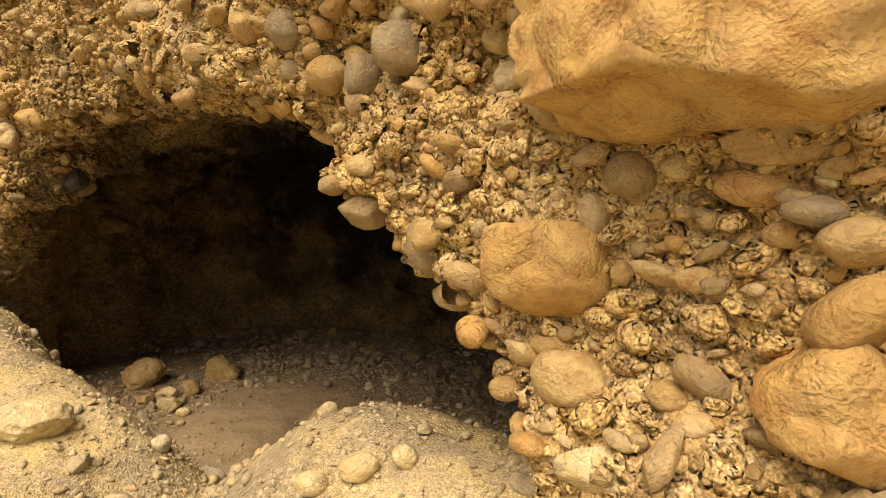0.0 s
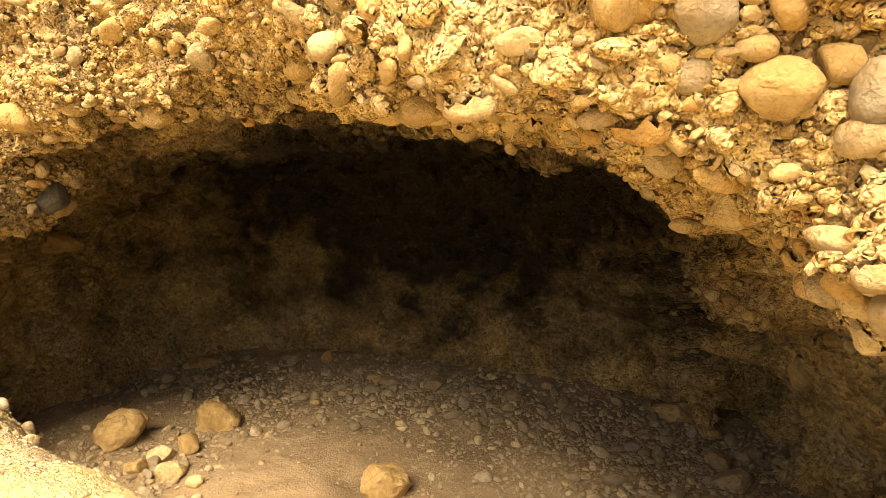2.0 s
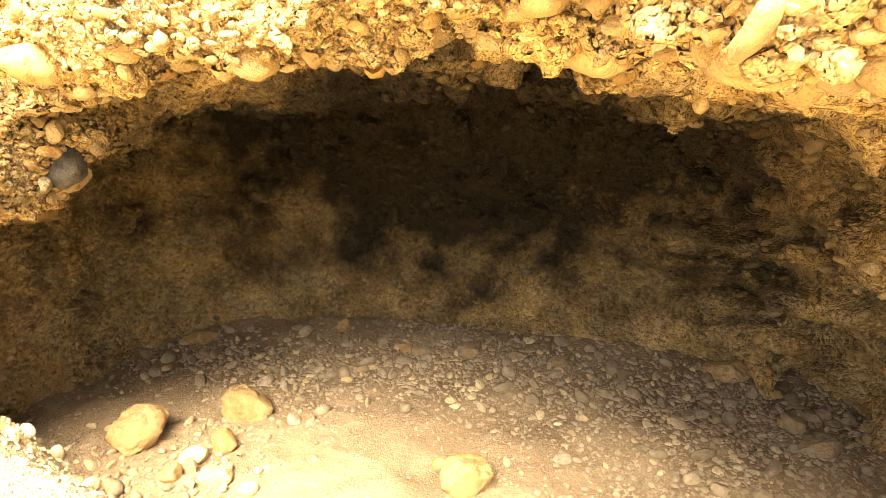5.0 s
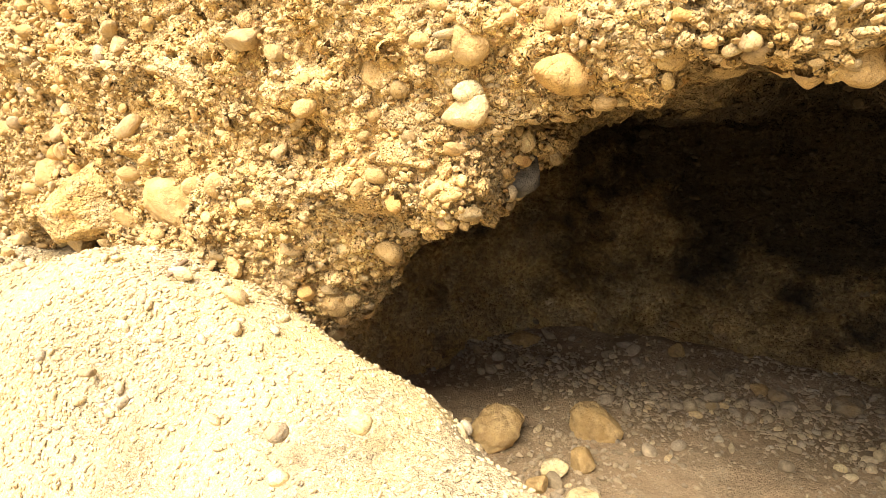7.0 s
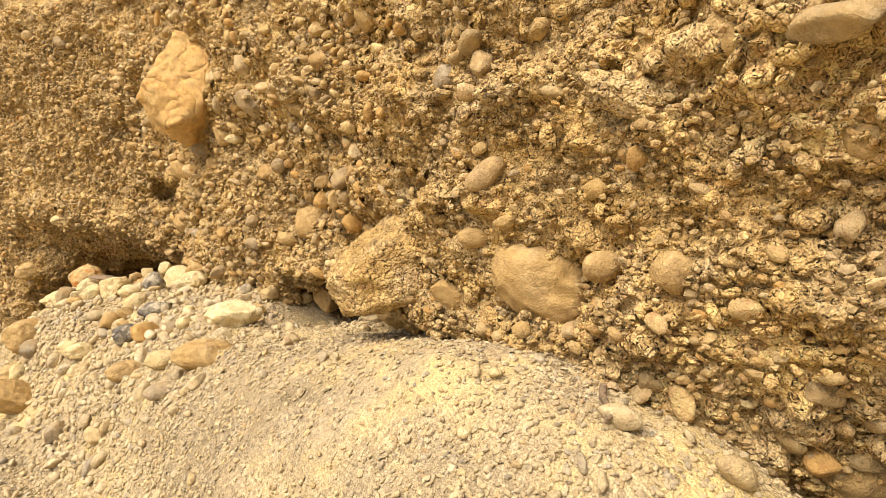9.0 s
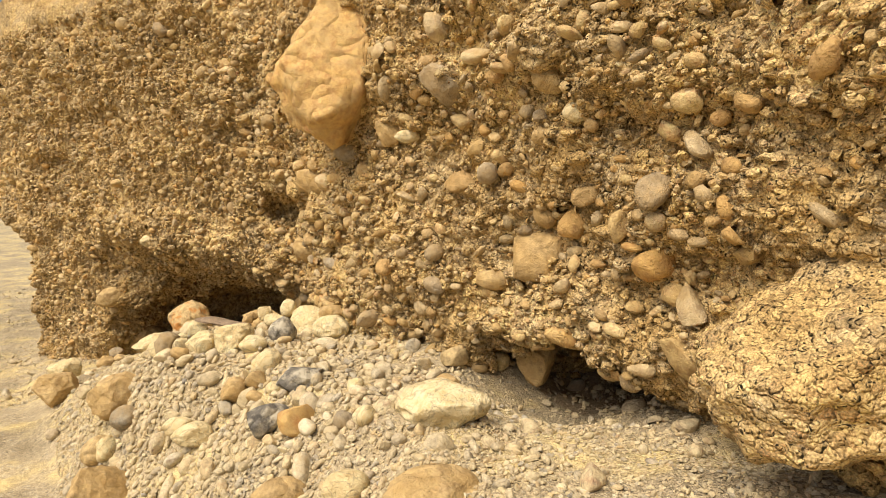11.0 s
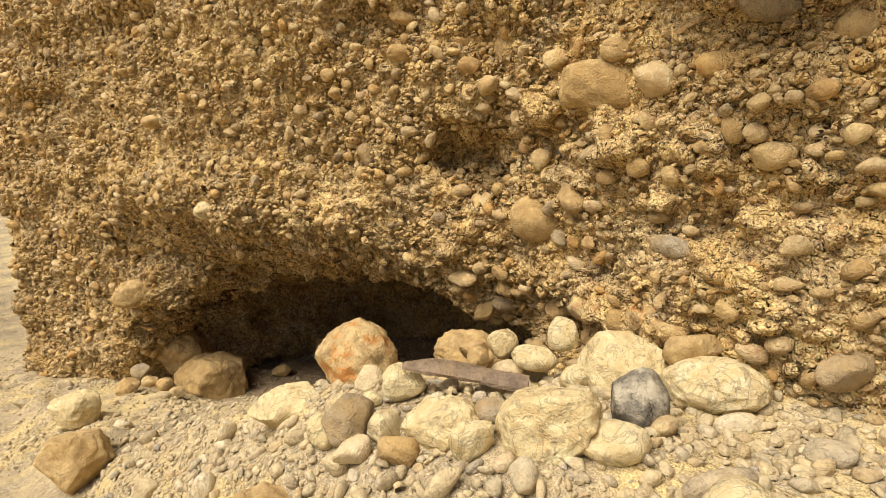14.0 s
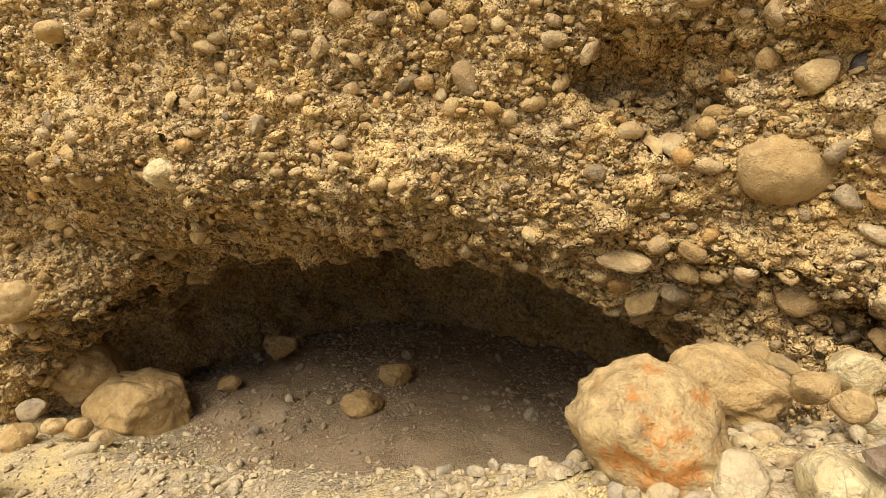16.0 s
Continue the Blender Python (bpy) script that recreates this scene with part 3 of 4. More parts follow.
def loose(mat, kind, x, y, z, half_w, half_h, yaw, roll=0, spot="on the gravel bank", label=""):
    """A loose stone lying on the ground, sunk in a little."""
    SEED[0] += 1
    big = max(half_w, half_h)
    v, f = stone_shape(SEED[0], 5 if big > 0.11 else 4 if big > 0.05 else 3, SHARP[kind], kind == "b", {"k": 0.06, "n": 0.045, "q": 0.02}.get(kind, 0.0))
    name = "boulder" if big > 0.1 else "stone"
    ob = new(name, mesh_of(name, v, f, mat))
    ob.matrix_world = pose(x, y, z, 0, roll, yaw) @ Matrix.Diagonal((half_w, (half_w + half_h) * 0.48, half_h, 1))
    BOULDERS.append((x, y, z, half_w, half_h))
    form = "rounded" if kind in "rn" else "angular"
    words = WORDS["M_" + [k for k, m in MATS.items() if m is mat][0]]
    return tagged(ob, label or f"{words} {form} {name} {spot}", "stone", group="stones " + spot)


MATS = {"PALE": M_PALE, "TAN": M_TAN, "GREY": M_GREY, "RUST": M_RUST, "DARK": M_DARK, "VEINED": M_VEINED, "ORANGE": M_ORANGE}

# stones set in the cliff
in_cliff(M_ORANGE, "q", 0.0, 0.98, 1.85, 0.38, 0.21, 7, -8, label="huge orange sandstone boulder jutting from the cliff")
in_cliff(M_TAN, "a", 0.06, 0.94, 1.67, 0.111, 0.037, -4, -8, label="thin tan slab of cemented sand")
in_cliff(M_ORANGE, "b", -0.35, 1.08, 1.45, 0.13, 0.107, 18, 5, label="squarish orange-tan block set in the cliff")
in_cliff(M_TAN, "a", -0.62, 1.19, 1.58, 0.061, 0.113, 27, -12, label="wedge of tan sandstone set in the cliff")
in_cliff(M_GREY, "r", -0.66, 1.18, 1.47, 0.065, 0.075, 29, 0, label="smooth grey oval cobble at the cave rim")
in_cliff(M_ORANGE, "q", 0.11, 0.9, 1.31, 0.102, 0.099, -7, 20, label="large orange sandstone boulder low in the cliff")
in_cliff(M_ORANGE, "r", 0.0, 0.96, 1.6, 0.057, 0.029, 0, 0)
in_cliff(M_GREY, "r", 0.07, 0.92, 1.57, 0.041, 0.022, -4, 5)
in_cliff(M_TAN, "r", 0.12, 0.91, 1.53, 0.047, 0.034, -8, -10)
in_cliff(M_GREY, "r", -0.75, 1.2, 1.93, 0.076, 0.066, 32, 0)
in_cliff(M_GREY, "r", -0.89, 1.23, 1.88, 0.048, 0.06, 36, 0)
in_cliff(M_PALE, "a", -0.2, 0.94, 1.13, 0.086, 0.049, 12, 0)
in_cliff(M_TAN, "r", -0.11, 0.98, 1.26, 0.036, 0.028, 7, 20)
in_cliff(M_GREY, "r", -1.56, 1.24, 2.09, 0.053, 0.081, 52, 10)
in_cliff(M_GREY, "r", -1.15, 1.24, 2.03, 0.057, 0.055, 43, 0)
in_cliff(M_TAN, "r", -1.3, 1.24, 2.07, 0.048, 0.064, 46, 0)
in_cliff(M_TAN, "a", -0.58, 1.18, 1.73, 0.084, 0.053, 26, 25, label="wedge of tan sandstone set in the cliff")
in_cliff(M_GREY, "r", -0.38, 1.06, 1.56, 0.028, 0.023, 20, 20)
in_cliff(M_TAN, "r", -0.2, 1.04, 1.45, 0.021, 0.022, 11, 0)
in_cliff(M_TAN, "r", -0.34, 1.08, 1.29, 0.044, 0.022, 18, 0)
in_cliff(M_TAN, "r", -0.44, 1.11, 1.18, 0.041, 0.027, 22, 0)
in_cliff(M_ORANGE, "r", -0.51, 1.08, 1.3, 0.035, 0.035, 25, 0)
in_cliff(M_PALE, "r", -0.79, 1.23, 1.81, 0.058, 0.034, -12, 12)
in_cliff(M_TAN, "r", -1.03, 1.26, 1.9, 0.065, 0.053, 1, 0)
in_cliff(M_RUST, "r", -1.01, 1.28, 1.76, 0.026, 0.017, 0, -10)
in_cliff(M_ORANGE, "r", -1.26, 1.25, 2.05, 0.049, 0.028, 13, 0)
in_cliff(M_ORANGE, "r", -1.77, 1.3, 2.1, 0.06, 0.053, 34, 10)
in_cliff(M_GREY, "r", -1.17, 1.28, 1.93, 0.037, 0.036, 8, 0)
in_cliff(M_PALE, "r", -0.78, 3.16, 1.36, 0.072, 0.042, -4, 0)
in_cliff(M_ORANGE, "r", -3.78, 1.94, 2.01, 0.122, 0.064, 57, 0)
in_cliff(M_TAN, "r", -3.5, 1.99, 2.06, 0.063, 0.057, 54, 0)
in_cliff(M_TAN, "r", -3.05, 1.97, 2.0, 0.073, 0.057, 27, 0)
in_cliff(M_DARK, "a", -4.15, 2.33, 1.67, 0.109, 0.103, 45, 15, label="soot-blackened stone at the cave rim")
in_cliff(M_TAN, "a", -5.72, 3.55, 1.22, 0.206, 0.102, 48, 12)
in_cliff(M_PALE, "r", -4.14, 1.95, 1.97, 0.056, 0.038, 51, 0)
in_cliff(M_TAN, "s", -4.68, 2.03, 1.62, 0.2, 0.19, 44, -25, label="large rounded boulder bulging from the cliff")
in_cliff(M_PALE, "r", -4.88, 2.08, 1.31, 0.059, 0.054, 46, 0)
in_cliff(M_TAN, "a", -4.55, 1.95, 2.05, 0.064, 0.072, 42, 0)
in_cliff(M_TAN, "r", -5.07, 2.14, 1.0, 0.104, 0.086, 48, 20)
in_cliff(M_TAN, "r", -4.11, 1.92, 2.13, 0.064, 0.082, 34, 0)
in_cliff(M_TAN, "a", -0.33, 3.76, 0.64, 0.085, 0.098, -20, 0)
in_cliff(M_TAN, "r", -0.59, 3.6, 1.07, 0.092, 0.085, -17, 0)
in_cliff(M_TAN, "a", -0.93, 4.95, -0.16, 0.207, 0.138, -8, 0)
in_cliff(M_TAN, "a", -0.32, 3.28, 1.0, 0.096, 0.069, -23, 10)
in_cliff(M_ORANGE, "q", -10.06, 1.97, 2.51, 0.471, 0.486, 73, -10, label="wedge of tan sandstone set in the cliff")
in_cliff(M_MATRIX, "k", -7.05, 2.0, 1.37, 0.42, 0.27, 40, -6, label="large rounded boulder bulging from the cliff")
in_cliff(M_TAN, "s", -6.07, 1.97, 1.42, 0.26, 0.17, 41, 22, label="large rounded boulder bulging from the cliff")
in_cliff(M_TAN, "a", -7.36, 2.26, 0.99, 0.201, 0.104, 54, 0)
in_cliff(M_TAN, "r", -5.75, 1.88, 1.55, 0.067, 0.054, 34, -20)
in_cliff(M_TAN, "a", -6.54, 1.92, 1.3, 0.112, 0.069, 49, 30)
in_cliff(M_GREY, "r", -6.53, 1.88, 2.24, 0.072, 0.064, 49, 0)
in_cliff(M_MATRIX, "k", -5.58, 1.88, 2.05, 0.27, 0.075, 31, 20, label="tan sandstone ledge jutting from the cliff")
in_cliff(M_TAN, "s", -5.45, 2.0, 1.04, 0.17, 0.27, 26, 0, label="smooth sandy lump of the bed over the bank")
in_cliff(M_TAN, "r", -5.05, 1.87, 1.94, 0.046, 0.051, 14, 0)
in_cliff(M_TAN, "r", -6.34, 1.85, 1.59, 0.068, 0.045, 47, 0)
in_cliff(M_TAN, "r", -5.47, 1.82, 1.58, 0.065, 0.061, 28, 0)
in_cliff(M_TAN, "r", -5.36, 1.8, 2.21, 0.043, 0.064, 25, -30)
in_cliff(M_TAN, "r", -7.19, 1.91, 2.6, 0.063, 0.069, 57, 0)
in_cliff(M_GREY, "a", -9.0, 2.04, 2.33, 0.138, 0.099, 42, 30)
in_cliff(M_TAN, "b", -8.48, 2.25, 1.46, 0.141, 0.122, 29, -5, label="squarish orange-tan block set in the cliff")
in_cliff(M_GREY, "r", -8.71, 2.1, 1.86, 0.054, 0.057, 36, 0)
in_cliff(M_TAN, "r", -14.9, 0.95, 0.32, 0.2, 0.13, 87, -8)
in_cliff(M_TAN, "r", -8.73, 2.17, 1.32, 0.099, 0.057, 35, 0)
in_cliff(M_RUST, "r", -8.69, 2.17, 1.15, 0.062, 0.046, 34, 0)
in_cliff(M_GREY, "r", -10.04, 1.99, 2.01, 0.122, 0.076, 57, -8)
in_cliff(M_TAN, "a", -9.5, 2.0, 2.09, 0.111, 0.079, 50, 25)
in_cliff(M_ORANGE, "r", -8.23, 2.16, 1.13, 0.092, 0.05, 24, 0)
in_cliff(M_GREY, "r", -9.08, 2.03, 1.43, 0.054, 0.048, 43, 0)
in_cliff(M_PALE, "r", -9.32, 2.01, 2.07, 0.075, 0.038, 48, 0)
in_cliff(M_TAN, "r", -9.15, 2.02, 2.26, 0.047, 0.035, 45, 20)
in_cliff(M_TAN, "r", -8.32, 2.09, 2.02, 0.053, 0.04, 27, 0)
in_cliff(M_PALE, "r", -8.12, 2.07, 2.1, 0.055, 0.039, 22, 20)
in_cliff(M_GREY, "r", -9.07, 2.03, 1.25, 0.072, 0.048, 43, 20)
in_cliff(M_TAN, "r", -9.82, 2.0, 1.88, 0.058, 0.051, 54, 0)
in_cliff(M_TAN, "r", -11.07, 2.1, 1.26, 0.169, 0.125, 36, 0, label="large rounded boulder bulging from the cliff")
in_cliff(M_PALE, "r", -13.34, 1.23, 1.16, 0.116, 0.074, 73, -5)
in_cliff(M_TAN, "r", -13.91, 1.12, 1.12, 0.093, 0.066, 76, 0)
in_cliff(M_GREY, "r", -10.3, 1.98, 1.22, 0.097, 0.04, 20, 12)
in_cliff(M_TAN, "b", -10.65, 2.03, 1.81, 0.206, 0.0955, 28, 0, label="squarish orange-tan block set in the cliff")
in_cliff(M_TAN, "r", -11.26, 2.08, 2.04, 0.106, 0.094, 39, 0)
in_cliff(M_ORANGE, "r", -10.18, 1.96, 1.82, 0.076, 0.046, 17, 10)
in_cliff(M_TAN, "r", -10.59, 1.98, 1.93, 0.064, 0.046, 27, 0)
in_cliff(M_DARK, "r", -10.92, 2.1, 1.56, 0.042, 0.033, 33, 0)
in_cliff(M_TAN, "r", -10.45, 1.95, 1.5, 0.043, 0.04, 24, 0)
in_cliff(M_TAN, "r", -10.12, 1.97, 1.63, 0.046, 0.053, 15, 0)
in_cliff(M_TAN, "r", -11.81, 1.82, 2.06, 0.071, 0.049, 51, 0)

in_cliff(M_ORANGE, "a", -1.1, 1.38, 1.75, 0.075, 0.028, 40, 8, label="long orange slab set over the cave rim")
in_cliff(M_TAN, "r", -1.71, 1.69, 1.93, 0.05, 0.08, 20, 0)

# loose stones
loose(M_PALE, "r", -0.93, 1.24, 0.83, 0.059, 0.041, 37, 0, "on the gravel bank")
loose(M_PALE, "r", -0.81, 1.29, 0.87, 0.037, 0.035, 32, 0, "on the gravel bank")
loose(M_PALE, "r", -1.04, 1.17, 0.79, 0.047, 0.035, 42, 0, "on the gravel bank")
loose(M_PALE, "a", -2.83, 1.35, 0.56, 0.166, 0.096, 64, 0, "on the gravel bank")
loose(M_TAN, "a", -4.72, 3.17, -0.06, 0.19, 0.139, 42, -8, "on the cave floor")
loose(M_TAN, "a", -4.27, 3.65, -0.08, 0.171, 0.143, 32, 15, "on the cave floor")
loose(M_TAN, "a", -4.17, 3.22, -0.11, 0.075, 0.082, 34, 10, "on the cave floor")
loose(M_TAN, "a", -2.65, 3.2, -0.11, 0.151, 0.122, 8, -5, "on the cave floor")
loose(M_PALE, "r", -3.78, 2.84, -0.11, 0.053, 0.043, 32, 0, "on the cave floor")
loose(M_PALE, "a", -4.28, 3.08, -0.13, 0.086, 0.069, 37, 0, "on the cave floor")
loose(M_PALE, "a", -4.02, 2.9, -0.1, 0.097, 0.065, 35, 0, "on the cave floor")
loose(M_TAN, "a", -4.29, 2.88, -0.12, 0.066, 0.059, 39, 0, "on the cave floor")
loose(M_PALE, "r", -2.93, 4.07, -0.13, 0.036, 0.028, 11, 0, "on the cave floor")
loose(M_GREY, "a", -2.93, 4.88, -0.09, 0.109, 0.076, 9, 0, "on the cave floor")
loose(M_TAN, "a", -5.42, 4.81, -0.14, 0.165, 0.08, 36, -10, "on the cave floor")
loose(M_GREY, "a", -3.33, 4.83, -0.1, 0.086, 0.057, 14, 0, "on the cave floor")
loose(M_TAN, "a", -3.47, 4.84, -0.09, 0.072, 0.048, 15, 20, "on the cave floor")
loose(M_GREY, "a", -3.7, 4.4, -0.11, 0.049, 0.036, 20, 0, "on the cave floor")
loose(M_GREY, "a", -0.68, 4.21, -0.13, 0.078, 0.067, -22, 0, "on the cave floor")
loose(M_GREY, "a", -2.52, 4.83, -0.08, 0.068, 0.041, 4, 0, "on the cave floor")
loose(M_GREY, "a", -2.19, 4.79, -0.08, 0.075, 0.044, -1, 0, "on the cave floor")
loose(M_TAN, "a", -4.13, 5.08, -0.03, 0.068, 0.068, 22, 0, "on the cave floor")
loose(M_TAN, "r", -2.84, 3.35, -0.16, 0.043, 0.04, 11, 0, "on the cave floor")
loose(M_RUST, "n", -11.14, 1.17, 0.75, 0.175, 0.155, -8, 0, "on the gravel bank")
loose(M_PALE, "a", -10.22, 1.26, 0.81, 0.164, 0.105, 28, -25, "on the gravel bank")
loose(M_PALE, "r", -10.05, 1.3, 0.81, 0.1, 0.052, 20, -5, "on the gravel bank")
loose(M_VEINED, "a", -10.12, 1.53, 0.83, 0.091, 0.109, 19, 0, "on the gravel bank")
loose(M_PALE, "a", -10.39, 1.82, 0.8, 0.17, 0.13, 24, -20, "on the gravel bank")
loose(M_PALE, "r", -10.06, 1.84, 0.83, 0.167, 0.085, 15, -5, "on the gravel bank")
loose(M_TAN, "a", -10.17, 1.9, 0.9, 0.1, 0.055, 17, -15, "on the gravel bank")
loose(M_TAN, "r", -10.52, 1.98, 0.91, 0.051, 0.067, 26, 0, "on the gravel bank")
loose(M_RUST, "a", -10.4, 1.96, 0.95, 0.076, 0.057, 23, -20, "on the gravel bank")
loose(M_GREY, "a", -10.8, 0.94, 0.68, 0.087, 0.092, 54, 0, "on the gravel bank")
loose(M_PALE, "r", -10.87, 0.88, 0.64, 0.049, 0.062, 57, -15, "on the gravel bank")
loose(M_PALE, "a", -11.24, 0.92, 0.58, 0.155, 0.077, 63, -10, "on the gravel bank")
loose(M_PALE, "a", -10.51, 1.1, 0.74, 0.126, 0.072, 42, -20, "on the gravel bank")
loose(M_PALE, "a", -10.79, 1.16, 0.76, 0.077, 0.07, 47, 0, "on the gravel bank")
loose(M_GREY, "r", -10.4, 1.21, 0.79, 0.056, 0.037, 35, -10, "on the gravel bank")
loose(M_PALE, "r", -10.66, 1.66, 0.78, 0.088, 0.046, 33, 10, "on the gravel bank")
loose(M_PALE, "r", -10.48, 1.68, 0.75, 0.05, 0.05, 29, 0, "on the gravel bank")
loose(M_PALE, "r", -10.6, 1.75, 0.87, 0.058, 0.066, 30, 0, "on the gravel bank")
loose(M_PALE, "a", -10.82, 1.65, 0.8, 0.065, 0.06, 36, 0, "on the gravel bank")
loose(M_PALE, "a", -10.35, 1.09, 0.75, 0.065, 0.06, 37, 0, "on the gravel bank")
loose(M_PALE, "a", -10.67, 1.0, 0.69, 0.054, 0.054, 49, 0, "on the gravel bank")
loose(M_TAN, "a", -10.56, 0.98, 0.67, 0.064, 0.049, 46, 10, "on the gravel bank")
loose(M_TAN, "a", -10.88, 1.55, 0.78, 0.06, 0.042, 44, 0, "on the gravel bank")
loose(M_TAN, "a", -10.8, 1.5, 0.78, 0.045, 0.04, 40, 0, "on the gravel bank")
loose(M_TAN, "r", -10.27, 2.06, 0.82, 0.055, 0.037, 19, 0, "on the gravel bank")
loose(M_PALE, "r", -10.84, 1.06, 0.71, 0.036, 0.03, 51, 0, "on the gravel bank")
loose(M_PALE, "r", -10.95, 0.99, 0.68, 0.034, 0.034, 56, 0, "on the gravel bank")
loose(M_TAN, "a", -14.88, 1.59, -0.64, 0.36, 0.27, 60, 8, "in the small cave")
loose(M_TAN, "a", -15.33, 1.44, -0.45, 0.25, 0.24, 66, 35, "in the small cave")
loose(M_PALE, "a", -14.04, 0.4, -0.32, 0.17, 0.14, 86, 0, "in the small cave")
loose(M_RUST, "a", -14.6, 1.0, -0.42, 0.07, 0.05, 80, 0, "in the small cave")
loose(M_TAN, "r", -14.5, 1.1, -0.44, 0.075, 0.06, 79, 0, "in the small cave")
loose(M_RUST, "a", -14.3, 1.15, -0.46, 0.07, 0.05, 78, 0, "in the small cave")
loose(M_GREY, "a", -15.0, 1.0, -0.45, 0.09, 0.07, 80, 0, "in the small cave")
loose(M_TAN, "a", -13.66, 2.64, -0.63, 0.157, 0.099, 48, 0, "in the small cave")
loose(M_TAN, "a", -14.86, 2.3, -0.71, 0.097, 0.078, 61, 0, "in the small cave")
loose(M_TAN, "a", -15.0, 2.9, -0.6, 0.15, 0.11, 61, 0, "in the small cave")
loose(M_TAN, "a", -13.84, 3.18, -0.65, 0.139, 0.116, 44, 0, "in the small cave")
loose(M_TAN, "a", -14.76, 0.85, -0.49, 0.103, 0.086, 78, 0, "in the small cave")
loose(M_TAN, "a", -10.8, 0.63, 0.38, 0.183, 0.145, 82, -15, "on the gravel bank")
loose(M_GREY, "r", -10.49, 0.63, 0.33, 0.091, 0.083, 81, -15, "on the gravel bank")
loose(M_VEINED, "q", -9.32, 1.33, 0.78, 0.125, 0.065, 53, -10, "on the gravel bank")
loose(M_PALE, "r", -9.41, 1.23, 0.73, 0.046, 0.039, 57, 0, "on the gravel bank")
loose(M_PALE, "r", -9.72, 1.29, 0.78, 0.094, 0.066, 60, -20, "on the gravel bank")
loose(M_TAN, "a", -9.68, 1.09, 0.65, 0.069, 0.088, 64, 25, "on the gravel bank")
loose(M_TAN, "a", -9.63, 1.2, 0.71, 0.063, 0.063, 61, 0, "on the gravel bank")
loose(M_TAN, "a", -9.5, 1.15, 0.67, 0.049, 0.039, 60, 0, "on the gravel bank")
loose(M_RUST, "a", -8.98, 2.1, 0.86, 0.08, 0.06, 28, -15, "on the gravel bank")
loose(M_TAN, "a", -12.72, 0.3, -0.11, 0.188, 0.167, 89, 0, "on the gravel bank")
loose(M_PALE, "a", -8.4, 1.61, 0.89, 0.222, 0.102, 37, -8, "on the gravel bank")
loose(M_TAN, "a", -8.74, 2.5, 0.85, 0.12, 0.16, 30, -15, "on the gravel bank")
loose(M_PALE, "r", -10.54, 0.52, 0.13, 0.067, 0.087, 84, 0, "on the gravel bank")
loose(M_PALE, "r", -9.8, 0.82, 0.47, 0.086, 0.061, 76, 10, "on the gravel bank")
loose(M_VEINED, "a", -9.15, 1.11, 0.67, 0.103, 0.082, 63, 0, "on the gravel bank")
loose(M_ORANGE, "a", -8.96, 1.18, 0.72, 0.078, 0.087, 59, -35, "on the gravel bank")
loose(M_GREY, "r", -8.72, 1.3, 0.78, 0.045, 0.045, 51, 0, "on the gravel bank")
loose(M_PALE, "r", -8.58, 1.33, 0.84, 0.051, 0.043, 48, 0, "on the gravel bank")
loose(M_PALE, "r", -8.94, 1.47, 0.83, 0.041, 0.041, 52, 0, "on the gravel bank")
loose(M_TAN, "a", -8.81, 1.93, 0.79, 0.066, 0.044, 40, 0, "on the gravel bank")
loose(M_PALE, "r", -8.94, 2.39, 0.79, 0.064, 0.057, 36, 0, "on the gravel bank")
loose(M_TAN, "r", -7.94, 1.26, 0.81, 0.18, 0.084, 73, 3, "on the gravel bank")
loose(M_TAN, "r", -8.61, 0.97, 0.59, 0.11, 0.064, 80, 0, "on the gravel bank")
loose(M_PALE, "a", -9.68, 0.86, 0.47, 0.108, 0.065, 83, 0, "on the gravel bank")
loose(M_TAN, "a", -10.09, 0.47, 0.07, 0.199, 0.133, 88, 30, "on the gravel bank")
loose(M_PALE, "r", -8.32, 1.12, 0.7, 0.094, 0.069, 77, 0, "on the gravel bank")
loose(M_GREY, "r", -7.9, 1.01, 0.67, 0.091, 0.046, 77, 0, "on the gravel bank")
loose(M_PALE, "r", -5.81, 1.32, 1.12, 0.021, 0.018, 48, 0, "on the gravel bank")
loose(M_PALE, "a", -5.88, 1.52, 1.23, 0.027, 0.018, 44, 0, "on the gravel bank")
loose(M_GREY, "a", -9.1, 0.62, 0.11, 0.068, 0.076, 85, 0, "on the gravel bank")
loose(M_RUST, "r", -10.62, 0.47, 0.1, 0.096, 0.096, 88, 0, "on the gravel bank")
loose(M_PALE, "a", -4.24, 1.48, 0.92, 0.042, 0.046, 45, 0, "on the gravel bank")
loose(M_GREY, "r", -4.45, 1.31, 0.89, 0.04, 0.033, 54, 0, "on the gravel bank")
loose(M_PALE, "r", -4.31, 1.2, 0.84, 0.034, 0.025, 54, 0, "on the gravel bank")
loose(M_GREY, "a", -5.37, 1.13, 0.92, 0.033, 0.022, 70, 0, "on the gravel bank")
loose(M_TAN, "a", -0.69, 4.25, -0.14, 0.071, 0.055, -13, 0, "on the cave floor")
loose(M_GREY, "a", -0.64, 3.9, -0.11, 0.118, 0.061, -15, -20, "on the cave floor")
loose(M_GREY, "a", -0.42, 4.44, -0.16, 0.049, 0.041, -16, 0, "on the cave floor")

loose(M_TAN, "k", -11.1, 1.72, 0.64, 0.17, 0.12, 25, 0, "on the gravel bank")


